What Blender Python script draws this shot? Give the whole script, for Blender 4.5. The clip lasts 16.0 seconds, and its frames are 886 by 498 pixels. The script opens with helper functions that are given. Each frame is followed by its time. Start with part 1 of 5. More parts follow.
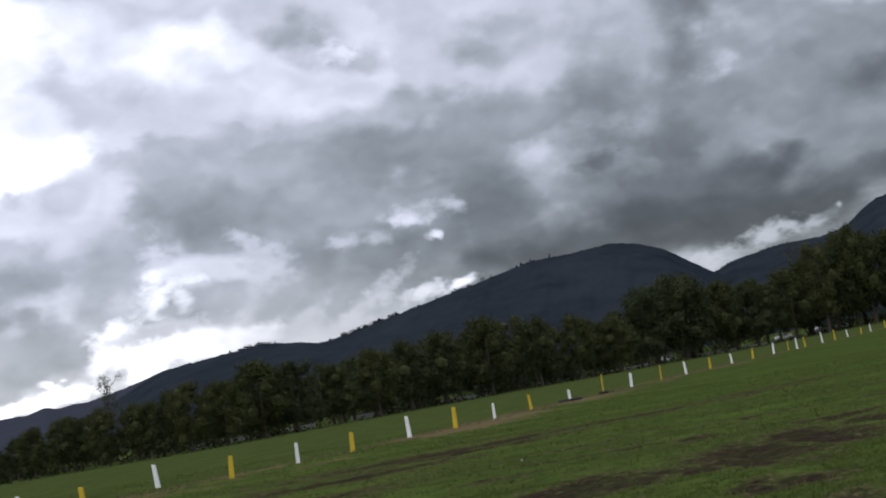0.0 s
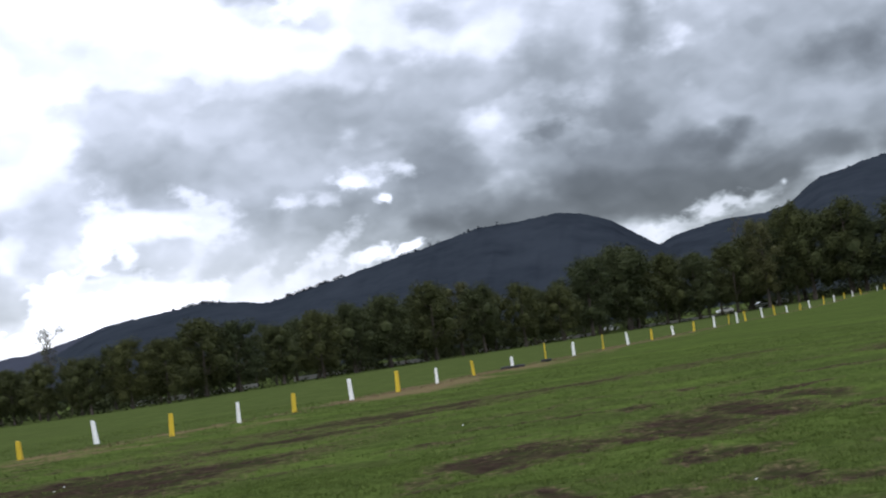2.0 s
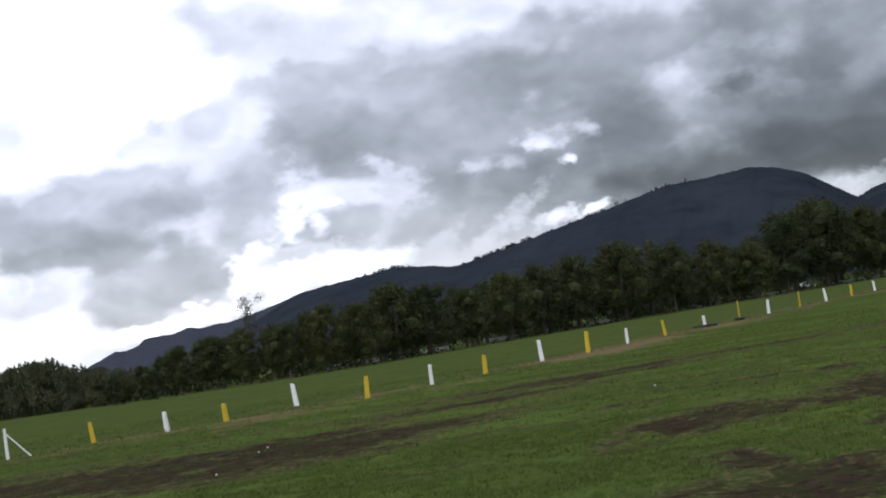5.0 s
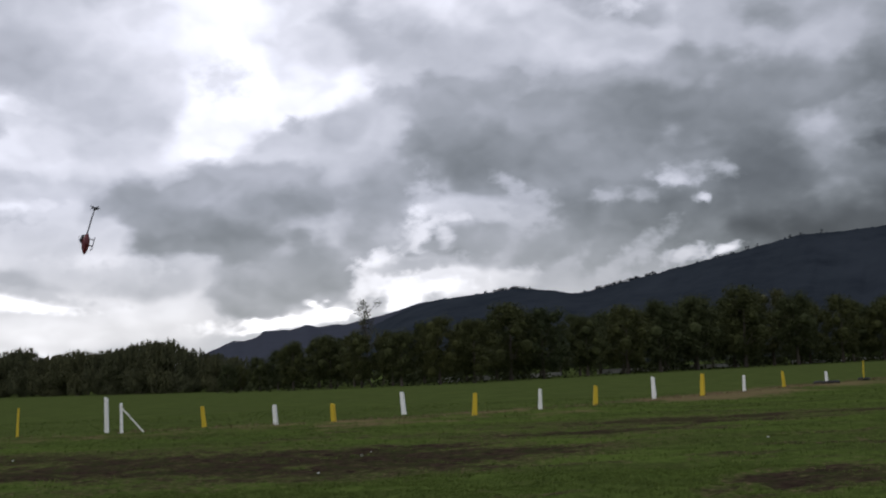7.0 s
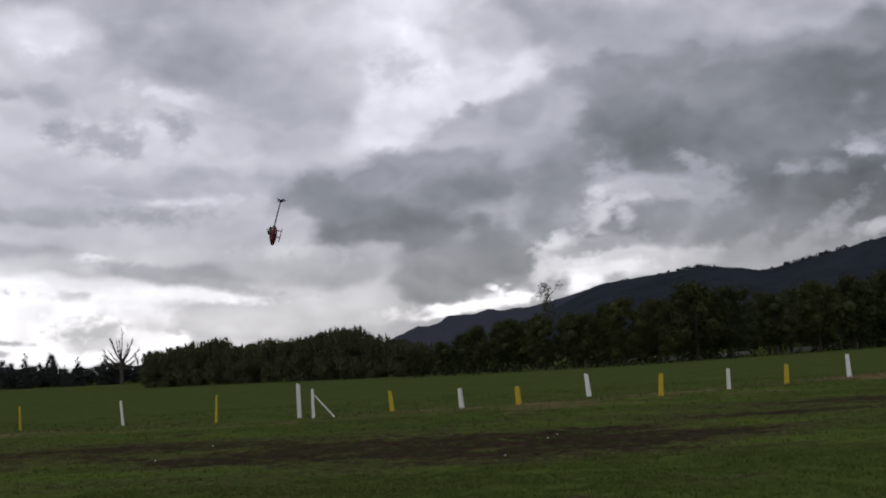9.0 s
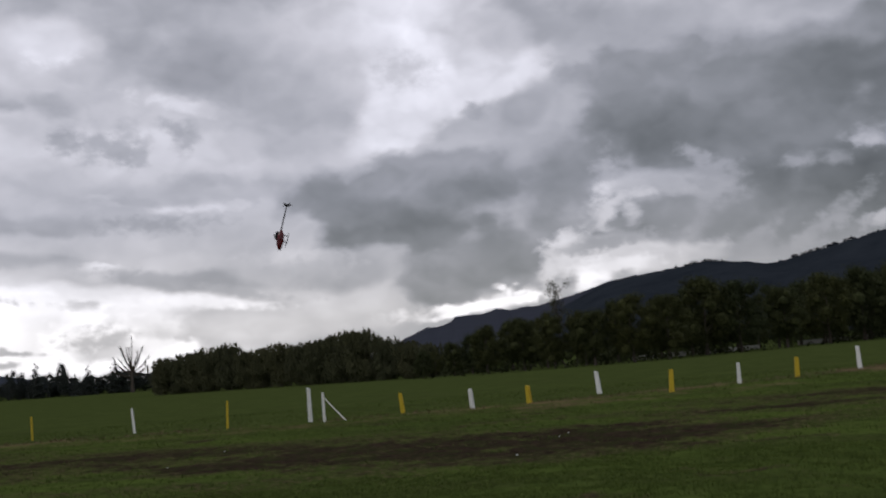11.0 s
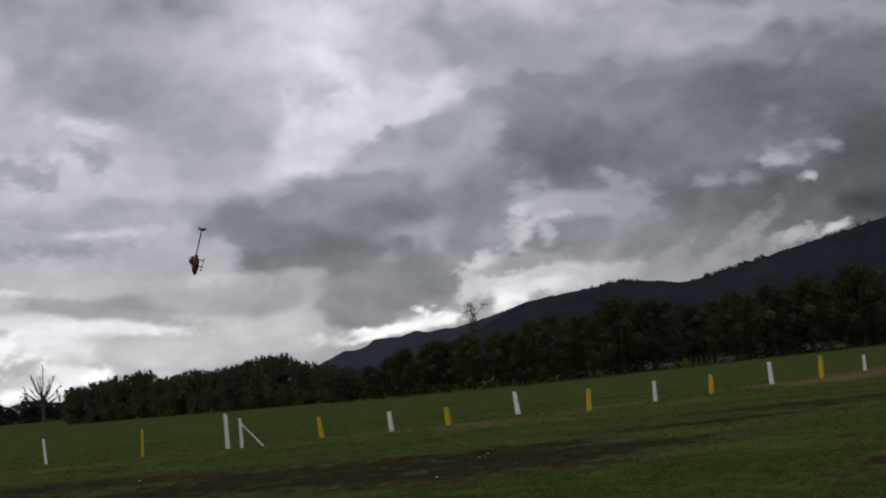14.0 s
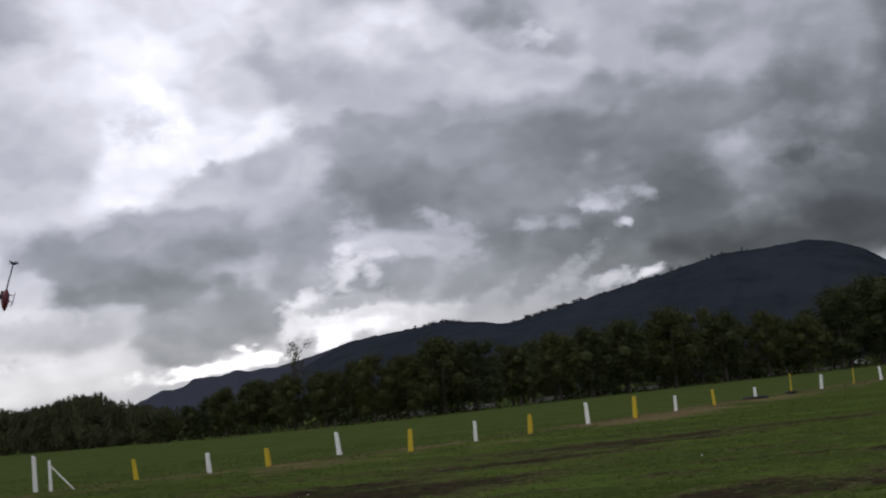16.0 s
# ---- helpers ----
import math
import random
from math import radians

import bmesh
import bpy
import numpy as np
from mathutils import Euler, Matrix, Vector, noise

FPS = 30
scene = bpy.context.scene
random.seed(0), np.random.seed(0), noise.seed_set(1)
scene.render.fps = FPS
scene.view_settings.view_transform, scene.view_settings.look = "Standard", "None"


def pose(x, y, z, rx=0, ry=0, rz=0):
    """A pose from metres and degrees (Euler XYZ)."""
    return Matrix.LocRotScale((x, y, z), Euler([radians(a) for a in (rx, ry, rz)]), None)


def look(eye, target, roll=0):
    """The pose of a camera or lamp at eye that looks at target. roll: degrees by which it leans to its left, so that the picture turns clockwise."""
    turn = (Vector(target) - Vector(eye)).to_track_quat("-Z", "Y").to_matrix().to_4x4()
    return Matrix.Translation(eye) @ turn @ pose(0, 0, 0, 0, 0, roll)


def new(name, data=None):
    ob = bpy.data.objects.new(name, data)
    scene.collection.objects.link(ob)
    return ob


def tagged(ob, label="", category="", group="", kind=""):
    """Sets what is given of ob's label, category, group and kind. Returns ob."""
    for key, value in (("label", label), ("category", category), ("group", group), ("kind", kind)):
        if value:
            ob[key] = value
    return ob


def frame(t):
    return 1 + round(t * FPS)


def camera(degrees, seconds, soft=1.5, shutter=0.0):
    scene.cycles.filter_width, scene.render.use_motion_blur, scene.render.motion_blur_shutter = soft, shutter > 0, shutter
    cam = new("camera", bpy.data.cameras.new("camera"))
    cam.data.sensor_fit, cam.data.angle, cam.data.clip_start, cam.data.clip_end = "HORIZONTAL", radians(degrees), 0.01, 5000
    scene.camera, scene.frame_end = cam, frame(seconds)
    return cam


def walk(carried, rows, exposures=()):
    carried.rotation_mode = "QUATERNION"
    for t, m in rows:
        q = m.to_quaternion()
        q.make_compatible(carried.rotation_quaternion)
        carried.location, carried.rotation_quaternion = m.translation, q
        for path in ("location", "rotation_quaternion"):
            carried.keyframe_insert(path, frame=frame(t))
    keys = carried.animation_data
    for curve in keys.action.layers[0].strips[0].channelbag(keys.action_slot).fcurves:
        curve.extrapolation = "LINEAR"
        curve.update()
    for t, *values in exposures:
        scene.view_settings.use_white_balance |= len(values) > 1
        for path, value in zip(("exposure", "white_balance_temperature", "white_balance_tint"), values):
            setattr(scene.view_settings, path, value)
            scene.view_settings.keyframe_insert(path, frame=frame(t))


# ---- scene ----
cam = camera(39.8, 16.0, soft=2.0, shutter=0.3)
walk(cam, [
    (0.0, pose(0, 0, 1.7, 96.72, 9.72, 1.14)),
    (0.5, pose(0, 0, 1.7, 95.17, 10.30, 0.26)),
    (1.0, pose(0, 0, 1.7, 93.05, 10.03, -0.74)),
    (1.5, pose(0, 0, 1.7, 93.25, 9.34, -0.75)),
    (2.0, pose(0, 0, 1.7, 94.66, 8.15, -1.52)),
    (2.5, pose(0, 0, 1.7, 94.15, 4.50, -5.32)),
    (3.0, pose(0, 0, 1.7, 95.47, 6.30, -2.55)),
    (3.5, pose(0, 0, 1.7, 94.97, 7.81, -0.05)),
    (4.0, pose(0, 0, 1.7, 93.73, 8.53, 3.71)),
    (6.3, pose(0, 0, 1.7, 95.99, 6.88, 10.25)),
    (6.5, pose(0, 0, 1.7, 96.35, 5.34, 10.50)),
    (7.0, pose(0, 0, 1.7, 95.62, 2.45, 12.66)),
    (7.5, pose(0, 0, 1.7, 95.13, 3.47, 16.63)),
    (8.0, pose(0, 0, 1.7, 95.92, 3.17, 19.07)),
    (8.5, pose(0, 0, 1.7, 95.70, 3.06, 20.18)),
    (8.7, pose(0, 0, 1.7, 95.50, 3.15, 20.97)),
    (10.8, pose(0, 0, 1.7, 94.71, 4.77, 21.15)),
    (11.0, pose(0, 0, 1.7, 95.33, 4.77, 21.66)),
    (11.5, pose(0, 0, 1.7, 97.07, 4.51, 24.63)),
    (12.0, pose(0, 0, 1.7, 97.14, 4.11, 27.07)),
    (12.5, pose(0, 0, 1.7, 97.42, 4.10, 26.33)),
    (13.0, pose(0, 0, 1.7, 96.66, 4.09, 24.67)),
    (13.5, pose(0, 0, 1.7, 95.54, 4.81, 21.63)),
    (14.0, pose(0, 0, 1.7, 96.03, 5.78, 17.86)),
    (14.5, pose(0, 0, 1.7, 95.88, 6.69, 16.47)),
    (15.0, pose(0, 0, 1.7, 94.71, 6.73, 13.88)),
    (15.5, pose(0, 0, 1.7, 96.32, 6.58, 12.12)),
    (16.0, pose(0, 0, 1.7, 97.05, 5.75, 9.56)),
], exposures=[
    (0.0, -0.55, 6150, 9), (0.5, -0.42, 6200, 9), (1.0, -0.1, 6150, 9), (1.5, 0.05, 6060, 9), (2.5, 0.12, 6030, 9), (3.1, 0.20, 6030, 9), (3.5, 0.12, 6030, 9), (4.2, 0.04, 6050, 9), (6.3, -0.78, 6250, 9), (7.0, -0.88, 6300, 9),
    (8.0, -1.17, 6350, 10), (8.7, -1.28, 6400, 10), (11.0, -1.33, 6430, 10), (12.0, -1.72, 6480, 10), (12.7, -1.76, 6480, 10), (13.5, -1.72, 6480, 10),
    (14.0, -1.52, 6460, 10), (15.0, -1.2, 6420, 10), (16.0, -1.02, 6380, 10)])
EYE = 1.7


# ---- node helpers ----
class Nodes:
    """Short calls for node trees."""

    def __init__(self, tree):
        self.tree = tree
        tree.nodes.clear()

    def add(self, kind, **sets):
        n = self.tree.nodes.new(kind)
        for k, v in sets.items():
            if k == "operation":
                n.operation = v
            elif k == "data_type":
                n.data_type = v
            elif k == "interpolation_type":
                n.interpolation_type = v
            elif k == "vector_type":
                n.vector_type = v
            elif k == "blend_type":
                n.blend_type = v
            elif k == "attribute_name":
                n.attribute_name = v
        return n

    def put(self, sock, value):
        if isinstance(value, bpy.types.NodeSocket):
            self.tree.links.new(value, sock)
        elif value is not None:
            sock.default_value = value

    def math(self, op, a, b=None, c=None, clamp=False):
        n = self.add("ShaderNodeMath", operation=op)
        n.use_clamp = clamp
        for s, v in zip(n.inputs, (a, b, c)):
            self.put(s, v)
        return n.outputs[0]

    def vmath(self, op, a, b=None):
        n = self.add("ShaderNodeVectorMath", operation=op)
        self.put(n.inputs[0], a)
        if op == "SCALE":
            self.put(n.inputs[3], b)
        else:
            self.put(n.inputs[1], b)
        return n.outputs["Value"] if op == "LENGTH" else n.outputs[0]

    def noise(self, vec, scale, detail=4, rough=0.55, distort=0.0, out="Fac"):
        n = self.add("ShaderNodeTexNoise")
        self.put(n.inputs["Vector"], vec)
        n.inputs["Scale"].default_value = scale
        n.inputs["Detail"].default_value = detail
        n.inputs["Roughness"].default_value = rough
        n.inputs["Distortion"].default_value = distort
        return n.outputs[out]

    def range(self, v, a, b, c, d, smooth=False):
        n = self.add("ShaderNodeMapRange")
        if smooth:
            n.interpolation_type = "SMOOTHSTEP"
        for s, x in zip(n.inputs, (v, a, b, c, d)):
            self.put(s, x)
        return n.outputs[0]

    def mix(self, fac, a, b):
        n = self.add("ShaderNodeMix", data_type="RGBA")
        self.put(n.inputs[0], fac)
        self.put(n.inputs[6], (*a, 1) if isinstance(a, tuple) else a)
        self.put(n.inputs[7], (*b, 1) if isinstance(b, tuple) else b)
        return n.outputs[2]

    def fmix(self, fac, a, b):
        n = self.add("ShaderNodeMix", data_type="FLOAT")
        self.put(n.inputs[0], fac)
        self.put(n.inputs[2], a)
        self.put(n.inputs[3], b)
        return n.outputs[0]


# ---- world: broken rain clouds over a valley ----
world = bpy.data.worlds.new("world")
scene.world = world
world.use_nodes = True
W = Nodes(world.node_tree)
way = W.add("ShaderNodeTexCoord").outputs["Generated"]
sep = W.add("ShaderNodeSeparateXYZ")
W.put(sep.inputs[0], way)
bearing = W.math("MULTIPLY", W.math("ARCTAN2", sep.outputs[0], sep.outputs[1]), 57.2958)
height = W.math("MULTIPLY", W.math("ARCSINE", sep.outputs[2]), 57.2958)
flat = W.add("ShaderNodeCombineXYZ")
W.put(flat.inputs[0], bearing)
W.put(flat.inputs[1], height)
flat = flat.outputs[0]
drawn = W.add("ShaderNodeMapping")
W.put(drawn.inputs[0], flat)
drawn.inputs[3].default_value = (0.80, 1.15, 1)
drawn = drawn.outputs[0]
# billowing outlines: the cloud shapes are looked up through a soft turbulent offset
low = W.range(height, 1.5, 10.0, 0.14, 1.0)
billow = W.vmath("SUBTRACT", W.noise(drawn, 0.17, 3, 0.5, 0.0, "Color"), (0.5, 0.5, 0.5))
puffs = W.vmath("SUBTRACT", W.noise(drawn, 0.62, 3, 0.5, 0.0, "Color"), (0.5, 0.5, 0.5))
offset = W.vmath("ADD", W.vmath("SCALE", billow, W.math("MULTIPLY", low, 2.6)), W.vmath("SCALE", puffs, W.math("MULTIPLY", low, 1.5)))
place = W.vmath("ADD", flat, offset)
steady = W.vmath("ADD", flat, W.vmath("SCALE", offset, 0.3))
fray = W.math("MULTIPLY", W.math("SUBTRACT", W.noise(drawn, 0.55, 3, 0.48), 0.5), 1.2)


def round_lobes(scale, at):
    cells = W.add("ShaderNodeTexVoronoi")
    cells.feature = "SMOOTH_F1"
    W.put(cells.inputs["Vector"], at)
    cells.inputs["Scale"].default_value = scale
    cells.inputs["Detail"].default_value = 2.0
    cells.inputs["Roughness"].default_value = 0.45
    cells.inputs["Smoothness"].default_value = 0.35
    return W.math("SUBTRACT", cells.outputs["Distance"], 0.45)


curled = W.vmath("ADD", drawn, W.vmath("SCALE", puffs, 1.3))
lobes = round_lobes(0.42, curled)
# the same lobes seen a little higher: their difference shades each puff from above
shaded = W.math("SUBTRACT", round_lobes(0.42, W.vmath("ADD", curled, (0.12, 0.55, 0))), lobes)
ragged = W.math("MULTIPLY_ADD", lobes, 1.0, fray)
torn = W.math("MULTIPLY_ADD", lobes, -0.8, fray)
shreds = W.math("MULTIPLY", W.math("SUBTRACT", W.noise(drawn, 1.9, 3, 0.52, 0.2), 0.5), 2.8)
# the far sky outside the shapes below
tone = W.range(W.noise(place, 0.05, 3, 0.5), 0.3, 0.7, 0.6, 1.4)


def cloud(az, el, half_w, half_h, tilt, light, soft):
    """A cloud or a gap between clouds: bearing and height of its middle, half sizes and tilt in degrees, its brightness."""
    global tone
    m = W.add("ShaderNodeMapping", vector_type="TEXTURE")
    drift = W.add("ShaderNodeVectorMath", operation="MULTIPLY_ADD")
    W.put(drift.inputs[0], tone)
    drift.inputs[1].default_value = (1e-5, 1e-5, 0)
    W.put(drift.inputs[2], steady if (half_w * half_h) ** 0.5 < 1.3 else place)
    W.put(m.inputs[0], drift.outputs[0])
    m.inputs[1].default_value = (az, el, 0)
    m.inputs[2].default_value = (0, 0, radians(tilt))
    m.inputs[3].default_value = (half_w * 1.12, half_h * 1.12, 1)
    size = (half_w * half_h) ** 0.5
    if size < 1.1:
        rim, strength = shreds, 0.75
    else:
        rim, strength = ragged if light < 0.8 else torn, 0.85 / size ** 0.5 if size > 1.5 else 0.62
    reach = W.math("MULTIPLY_ADD", rim, strength, W.vmath("LENGTH", m.outputs[0]))
    edge = 0.15 + 0.8 * soft if soft >= 0.6 else 0.12 + 0.8 * soft * min(1.0, (1.6 / size) ** 0.5)
    if size < 1.1:
        edge = max(edge, 0.55 + 0.7 * soft)
    cover = W.range(reach, 1.0 + edge * 0.5, 1.0 - edge * 0.9, 0.0, 0.97, True)
    tone = W.fmix(cover, tone, light * 1.34)


# broad fields of light
cloud(19.8, 11.2, 19.8, 8.4, -4, 0.340, 0.60)
cloud(-39.6, 11.0, 14.5, 11.9, -4, 1.183, 0.60)
cloud(-3.8, 12.1, 17.2, 8.7, -6, 0.727, 0.60)
# upper left
cloud(-36.7, 18.3, 11.9, 1.8, -4, 0.659, 0.80)
cloud(-33.3, 16.7, 4.4, 1.8, -4, 0.719, 0.80)
cloud(-29.2, 14.5, 4.4, 2.1, -4, 0.689, 0.60)
cloud(-32.4, 14.4, 3.4, 1.2, -7, 0.630, 0.70)
cloud(-43.6, 13.2, 5.5, 1.2, -7, 0.689, 0.50)
cloud(-38.7, 15.5, 2.4, 0.8, -12, 1.225, 0.80)
cloud(-38.6, 15.2, 0.7, 0.5, -4, 1.538, 0.80)
cloud(-44.2, 15.2, 2.0, 0.5, -9, 1.103, 0.80)
cloud(-40.9, 12.3, 6.6, 0.5, -6, 1.310, 0.70)
cloud(-35.8, 10.6, 10.6, 0.9, -4, 1.399, 0.80)
cloud(-32.0, 12.6, 2.6, 0.3, -12, 1.685, 0.60)
cloud(-27.8, 11.5, 4.4, 0.5, -2, 1.399, 0.80)
cloud(-25.7, 17.4, 1.7, 1.7, -4, 1.538, 0.80)
# torn wisps
cloud(-38.3, 11.4, 0.4, 0.6, -19, 1.007, 0.90)
cloud(-37.2, 11.1, 0.5, 0.8, -29, 0.934, 0.90)
cloud(-35.9, 10.9, 0.8, 0.5, 6, 0.934, 0.90)
cloud(-35.4, 11.7, 0.5, 0.7, -4, 0.865, 0.90)
cloud(-34.9, 10.7, 0.3, 0.7, -29, 0.899, 0.90)
cloud(-33.4, 11.8, 1.0, 0.3, -14, 0.934, 0.90)
cloud(-32.7, 11.3, 0.5, 0.7, -39, 0.831, 0.90)
# layered bands
cloud(-44.9, 10.0, 2.1, 0.3, -2, 0.989, 0.70)
cloud(-43.2, 9.5, 0.5, 0.3, -4, 1.399, 0.80)
cloud(-43.0, 8.3, 4.4, 0.9, -2, 0.782, 0.60)
cloud(-40.5, 7.6, 3.4, 0.5, -2, 0.689, 0.70)
cloud(-34.7, 7.4, 2.6, 0.4, -2, 0.750, 0.70)
cloud(-31.1, 9.1, 2.1, 0.3, -7, 1.026, 0.70)
cloud(-36.4, 8.6, 0.8, 0.2, -14, 1.635, 0.80)
cloud(-33.8, 8.0, 0.8, 0.2, -9, 1.736, 0.80)
cloud(-31.7, 8.0, 1.5, 0.2, 1, 1.736, 0.80)
cloud(-43.5, 6.1, 4.0, 0.4, -2, 0.814, 0.50)
cloud(-37.1, 5.6, 0.9, 0.2, -1, 2.146, 0.50)
cloud(-38.1, 5.2, 0.5, 0.2, -4, 0.882, 0.50)
cloud(-41.1, 5.4, 6.6, 0.5, -4, 1.225, 0.80)
cloud(-34.3, 4.8, 2.6, 0.4, -12, 0.814, 0.40)
cloud(-31.7, 4.3, 3.4, 0.6, -7, 0.719, 0.40)
# bright low sky
cloud(-38.6, 4.3, 7.9, 0.5, -4, 2.004, 0.70)
cloud(-36.7, 2.9, 6.6, 0.8, -4, 2.542, 0.80)
cloud(-40.0, 1.6, 7.4, 0.8, -4, 2.753, 0.80)
cloud(-43.6, 3.5, 5.3, 1.5, -4, 2.753, 0.80)
cloud(-44.0, 3.6, 1.7, 0.8, -4, 2.753, 0.80)
cloud(-31.3, 2.6, 2.6, 0.8, -4, 1.586, 0.70)
cloud(-42.6, 4.8, 2.5, 0.1, -4, 2.753, 0.50)
cloud(-43.6, 4.5, 2.4, 0.2, -6, 1.225, 0.40)
cloud(-32.4, 3.8, 1.5, 0.2, -4, 2.416, 0.80)
cloud(-37.8, 4.0, 0.6, 0.1, -4, 1.444, 0.50)
cloud(-35.4, 3.5, 2.1, 0.2, -4, 2.004, 0.60)
cloud(-39.9, 3.3, 2.6, 0.3, -4, 2.234, 0.70)
cloud(-37.2, 2.0, 1.5, 0.5, 4, 1.491, 0.40)
cloud(-37.5, 1.6, 1.2, 0.3, -4, 1.635, 0.50)
cloud(-38.6, 1.9, 0.6, 0.6, -4, 2.753, 0.50)
cloud(-37.8, 2.6, 0.8, 0.2, -4, 2.354, 0.60)
cloud(-33.7, 1.6, 0.6, 0.3, -4, 2.753, 0.50)
cloud(-41.4, 2.1, 1.3, 0.1, -4, 1.225, 0.40)
cloud(-41.1, 2.2, 0.2, 0.2, -4, 1.267, 0.40)
cloud(-41.5, 1.5, 0.7, 0.1, -4, 1.225, 0.40)
cloud(-45.1, 1.8, 1.1, 0.3, -4, 1.310, 0.40)
cloud(-43.3, 1.8, 0.5, 0.2, -4, 1.225, 0.40)
cloud(-42.9, 2.0, 0.9, 0.1, -4, 1.736, 0.50)
# middle, upper part
cloud(-27.1, 13.8, 3.97, 3.44, -2, 0.905, 0.80)
cloud(-28.3, 18.7, 2.91, 2.12, 0, 0.462, 0.80)
cloud(-30.6, 14.5, 6.35, 1.98, -5, 0.659, 0.70)
cloud(-27.7, 12.3, 3.97, 0.79, -4, 0.730, 0.80)
cloud(-24.9, 10.4, 2.38, 0.79, -2, 1.169, 0.80)
cloud(-21.7, 15.3, 5.03, 4.50, -38, 1.504, 0.80)
cloud(-21.3, 11.5, 2.91, 1.46, 7, 1.846, 0.60)
cloud(-18.5, 13.8, 2.38, 1.19, -3, 1.709, 0.60)
cloud(-21.2, 14.8, 2.38, 2.65, 7, 1.736, 0.70)
cloud(-22.4, 13.7, 1.19, 0.69, -3, 1.164, 0.90)
cloud(-18.3, 18.5, 3.17, 1.32, -3, 1.504, 0.80)
cloud(-13.9, 17.2, 3.97, 1.85, -4, 1.054, 0.80)
cloud(-14.6, 15.1, 3.44, 1.46, -4, 0.675, 0.70)
cloud(-16.4, 16.3, 1.85, 1.59, -4, 0.624, 0.70)
cloud(-18.6, 15.4, 1.59, 1.32, -3, 1.164, 0.80)
cloud(-5.8, 16.2, 4.50, 1.85, -6, 1.164, 0.80)
cloud(-10.6, 17.2, 2.12, 1.32, -5, 1.398, 0.80)
cloud(-7.0, 15.1, 6.08, 1.59, -8, 0.871, 0.80)
cloud(-14.4, 16.3, 3.97, 1.06, -14, 0.632, 0.80)
cloud(-4.7, 17.4, 3.70, 1.32, -18, 0.405, 0.70)
cloud(-2.7, 16.1, 1.85, 0.66, -18, 0.502, 0.60)
cloud(-3.4, 16.6, 0.79, 0.48, -9, 0.970, 0.60)
cloud(0.9, 16.3, 2.12, 1.06, -10, 0.687, 0.70)
# the great dark cloud
cloud(-3.1, 7.0, 8.73, 3.17, -2, 0.284, 0.70)
cloud(4.6, 5.8, 6.88, 2.91, -2, 0.209, 0.70)
cloud(10.3, 7.5, 5.29, 3.44, -9, 0.209, 0.70)
cloud(11.6, 6.6, 10.05, 2.38, -5, 0.158, 0.70)
cloud(-7.5, 10.9, 8.73, 3.44, -1, 0.462, 0.45)
cloud(1.4, 10.9, 7.94, 3.44, -3, 0.327, 0.60)
cloud(-13.8, 12.9, 1.98, 1.32, 20, 0.569, 0.35)
cloud(-14.0, 13.7, 1.19, 0.48, 5, 0.835, 0.60)
cloud(-10.8, 12.5, 3.17, 1.85, -5, 0.532, 0.50)
cloud(-4.9, 14.8, 2.91, 1.19, -7, 0.920, 0.80)
cloud(-1.1, 14.3, 1.59, 1.72, -7, 0.435, 0.70)
cloud(1.2, 13.5, 2.38, 1.32, -8, 0.409, 0.60)
cloud(1.0, 16.4, 2.91, 1.19, -8, 0.624, 0.70)
cloud(3.5, 15.4, 1.85, 1.06, -9, 0.397, 0.60)
cloud(6.4, 15.5, 2.91, 1.19, -10, 0.532, 0.80)
cloud(9.7, 13.7, 3.17, 2.91, -10, 0.349, 0.80)
cloud(12.4, 12.4, 1.59, 7.94, -16, 0.185, 0.80)
cloud(-11.1, 9.7, 3.44, 1.98, -5, 0.338, 0.60)
cloud(-2.6, 11.1, 4.23, 1.59, -7, 0.327, 0.60)
cloud(-3.5, 13.1, 3.17, 0.93, -7, 0.496, 0.80)
cloud(5.1, 11.7, 3.44, 1.32, -9, 0.284, 0.70)
cloud(7.4, 10.0, 2.91, 1.59, -9, 0.409, 0.70)
cloud(6.7, 8.3, 2.12, 1.19, -8, 0.385, 0.70)
cloud(8.7, 10.3, 1.32, 0.63, -9, 0.274, 0.90)
cloud(2.6, 8.6, 3.17, 1.85, -8, 0.214, 0.70)
cloud(4.0, 11.9, 4.50, 1.85, -4, 0.397, 0.80)
cloud(9.4, 12.0, 3.17, 1.59, -5, 0.283, 0.80)
cloud(14.1, 11.6, 3.17, 2.12, -6, 0.313, 0.80)
cloud(16.9, 13.5, 2.38, 1.06, -7, 0.419, 0.80)
cloud(23.0, 10.2, 4.23, 1.59, -8, 0.134, 0.80)
cloud(26.7, 11.7, 2.38, 3.44, -9, 0.058, 0.80)
cloud(22.7, 7.2, 4.50, 1.19, -7, 0.235, 0.80)
cloud(25.4, 8.1, 2.12, 0.79, -8, 0.258, 0.80)
cloud(13.6, 5.6, 8.73, 1.46, -5, 0.111, 0.50)
cloud(15.8, 7.3, 2.25, 1.06, 9, 0.134, 0.70)
cloud(5.6, 5.4, 5.03, 1.06, -5, 0.124, 0.60)
cloud(10.8, 9.4, 2.38, 1.19, -5, 0.209, 0.70)
cloud(7.3, 8.9, 1.59, 1.46, 10, 0.262, 0.55)
cloud(7.8, 9.3, 0.79, 0.37, 15, 0.194, 0.80)
cloud(20.6, 6.2, 3.97, 0.79, -6, 0.148, 0.70)
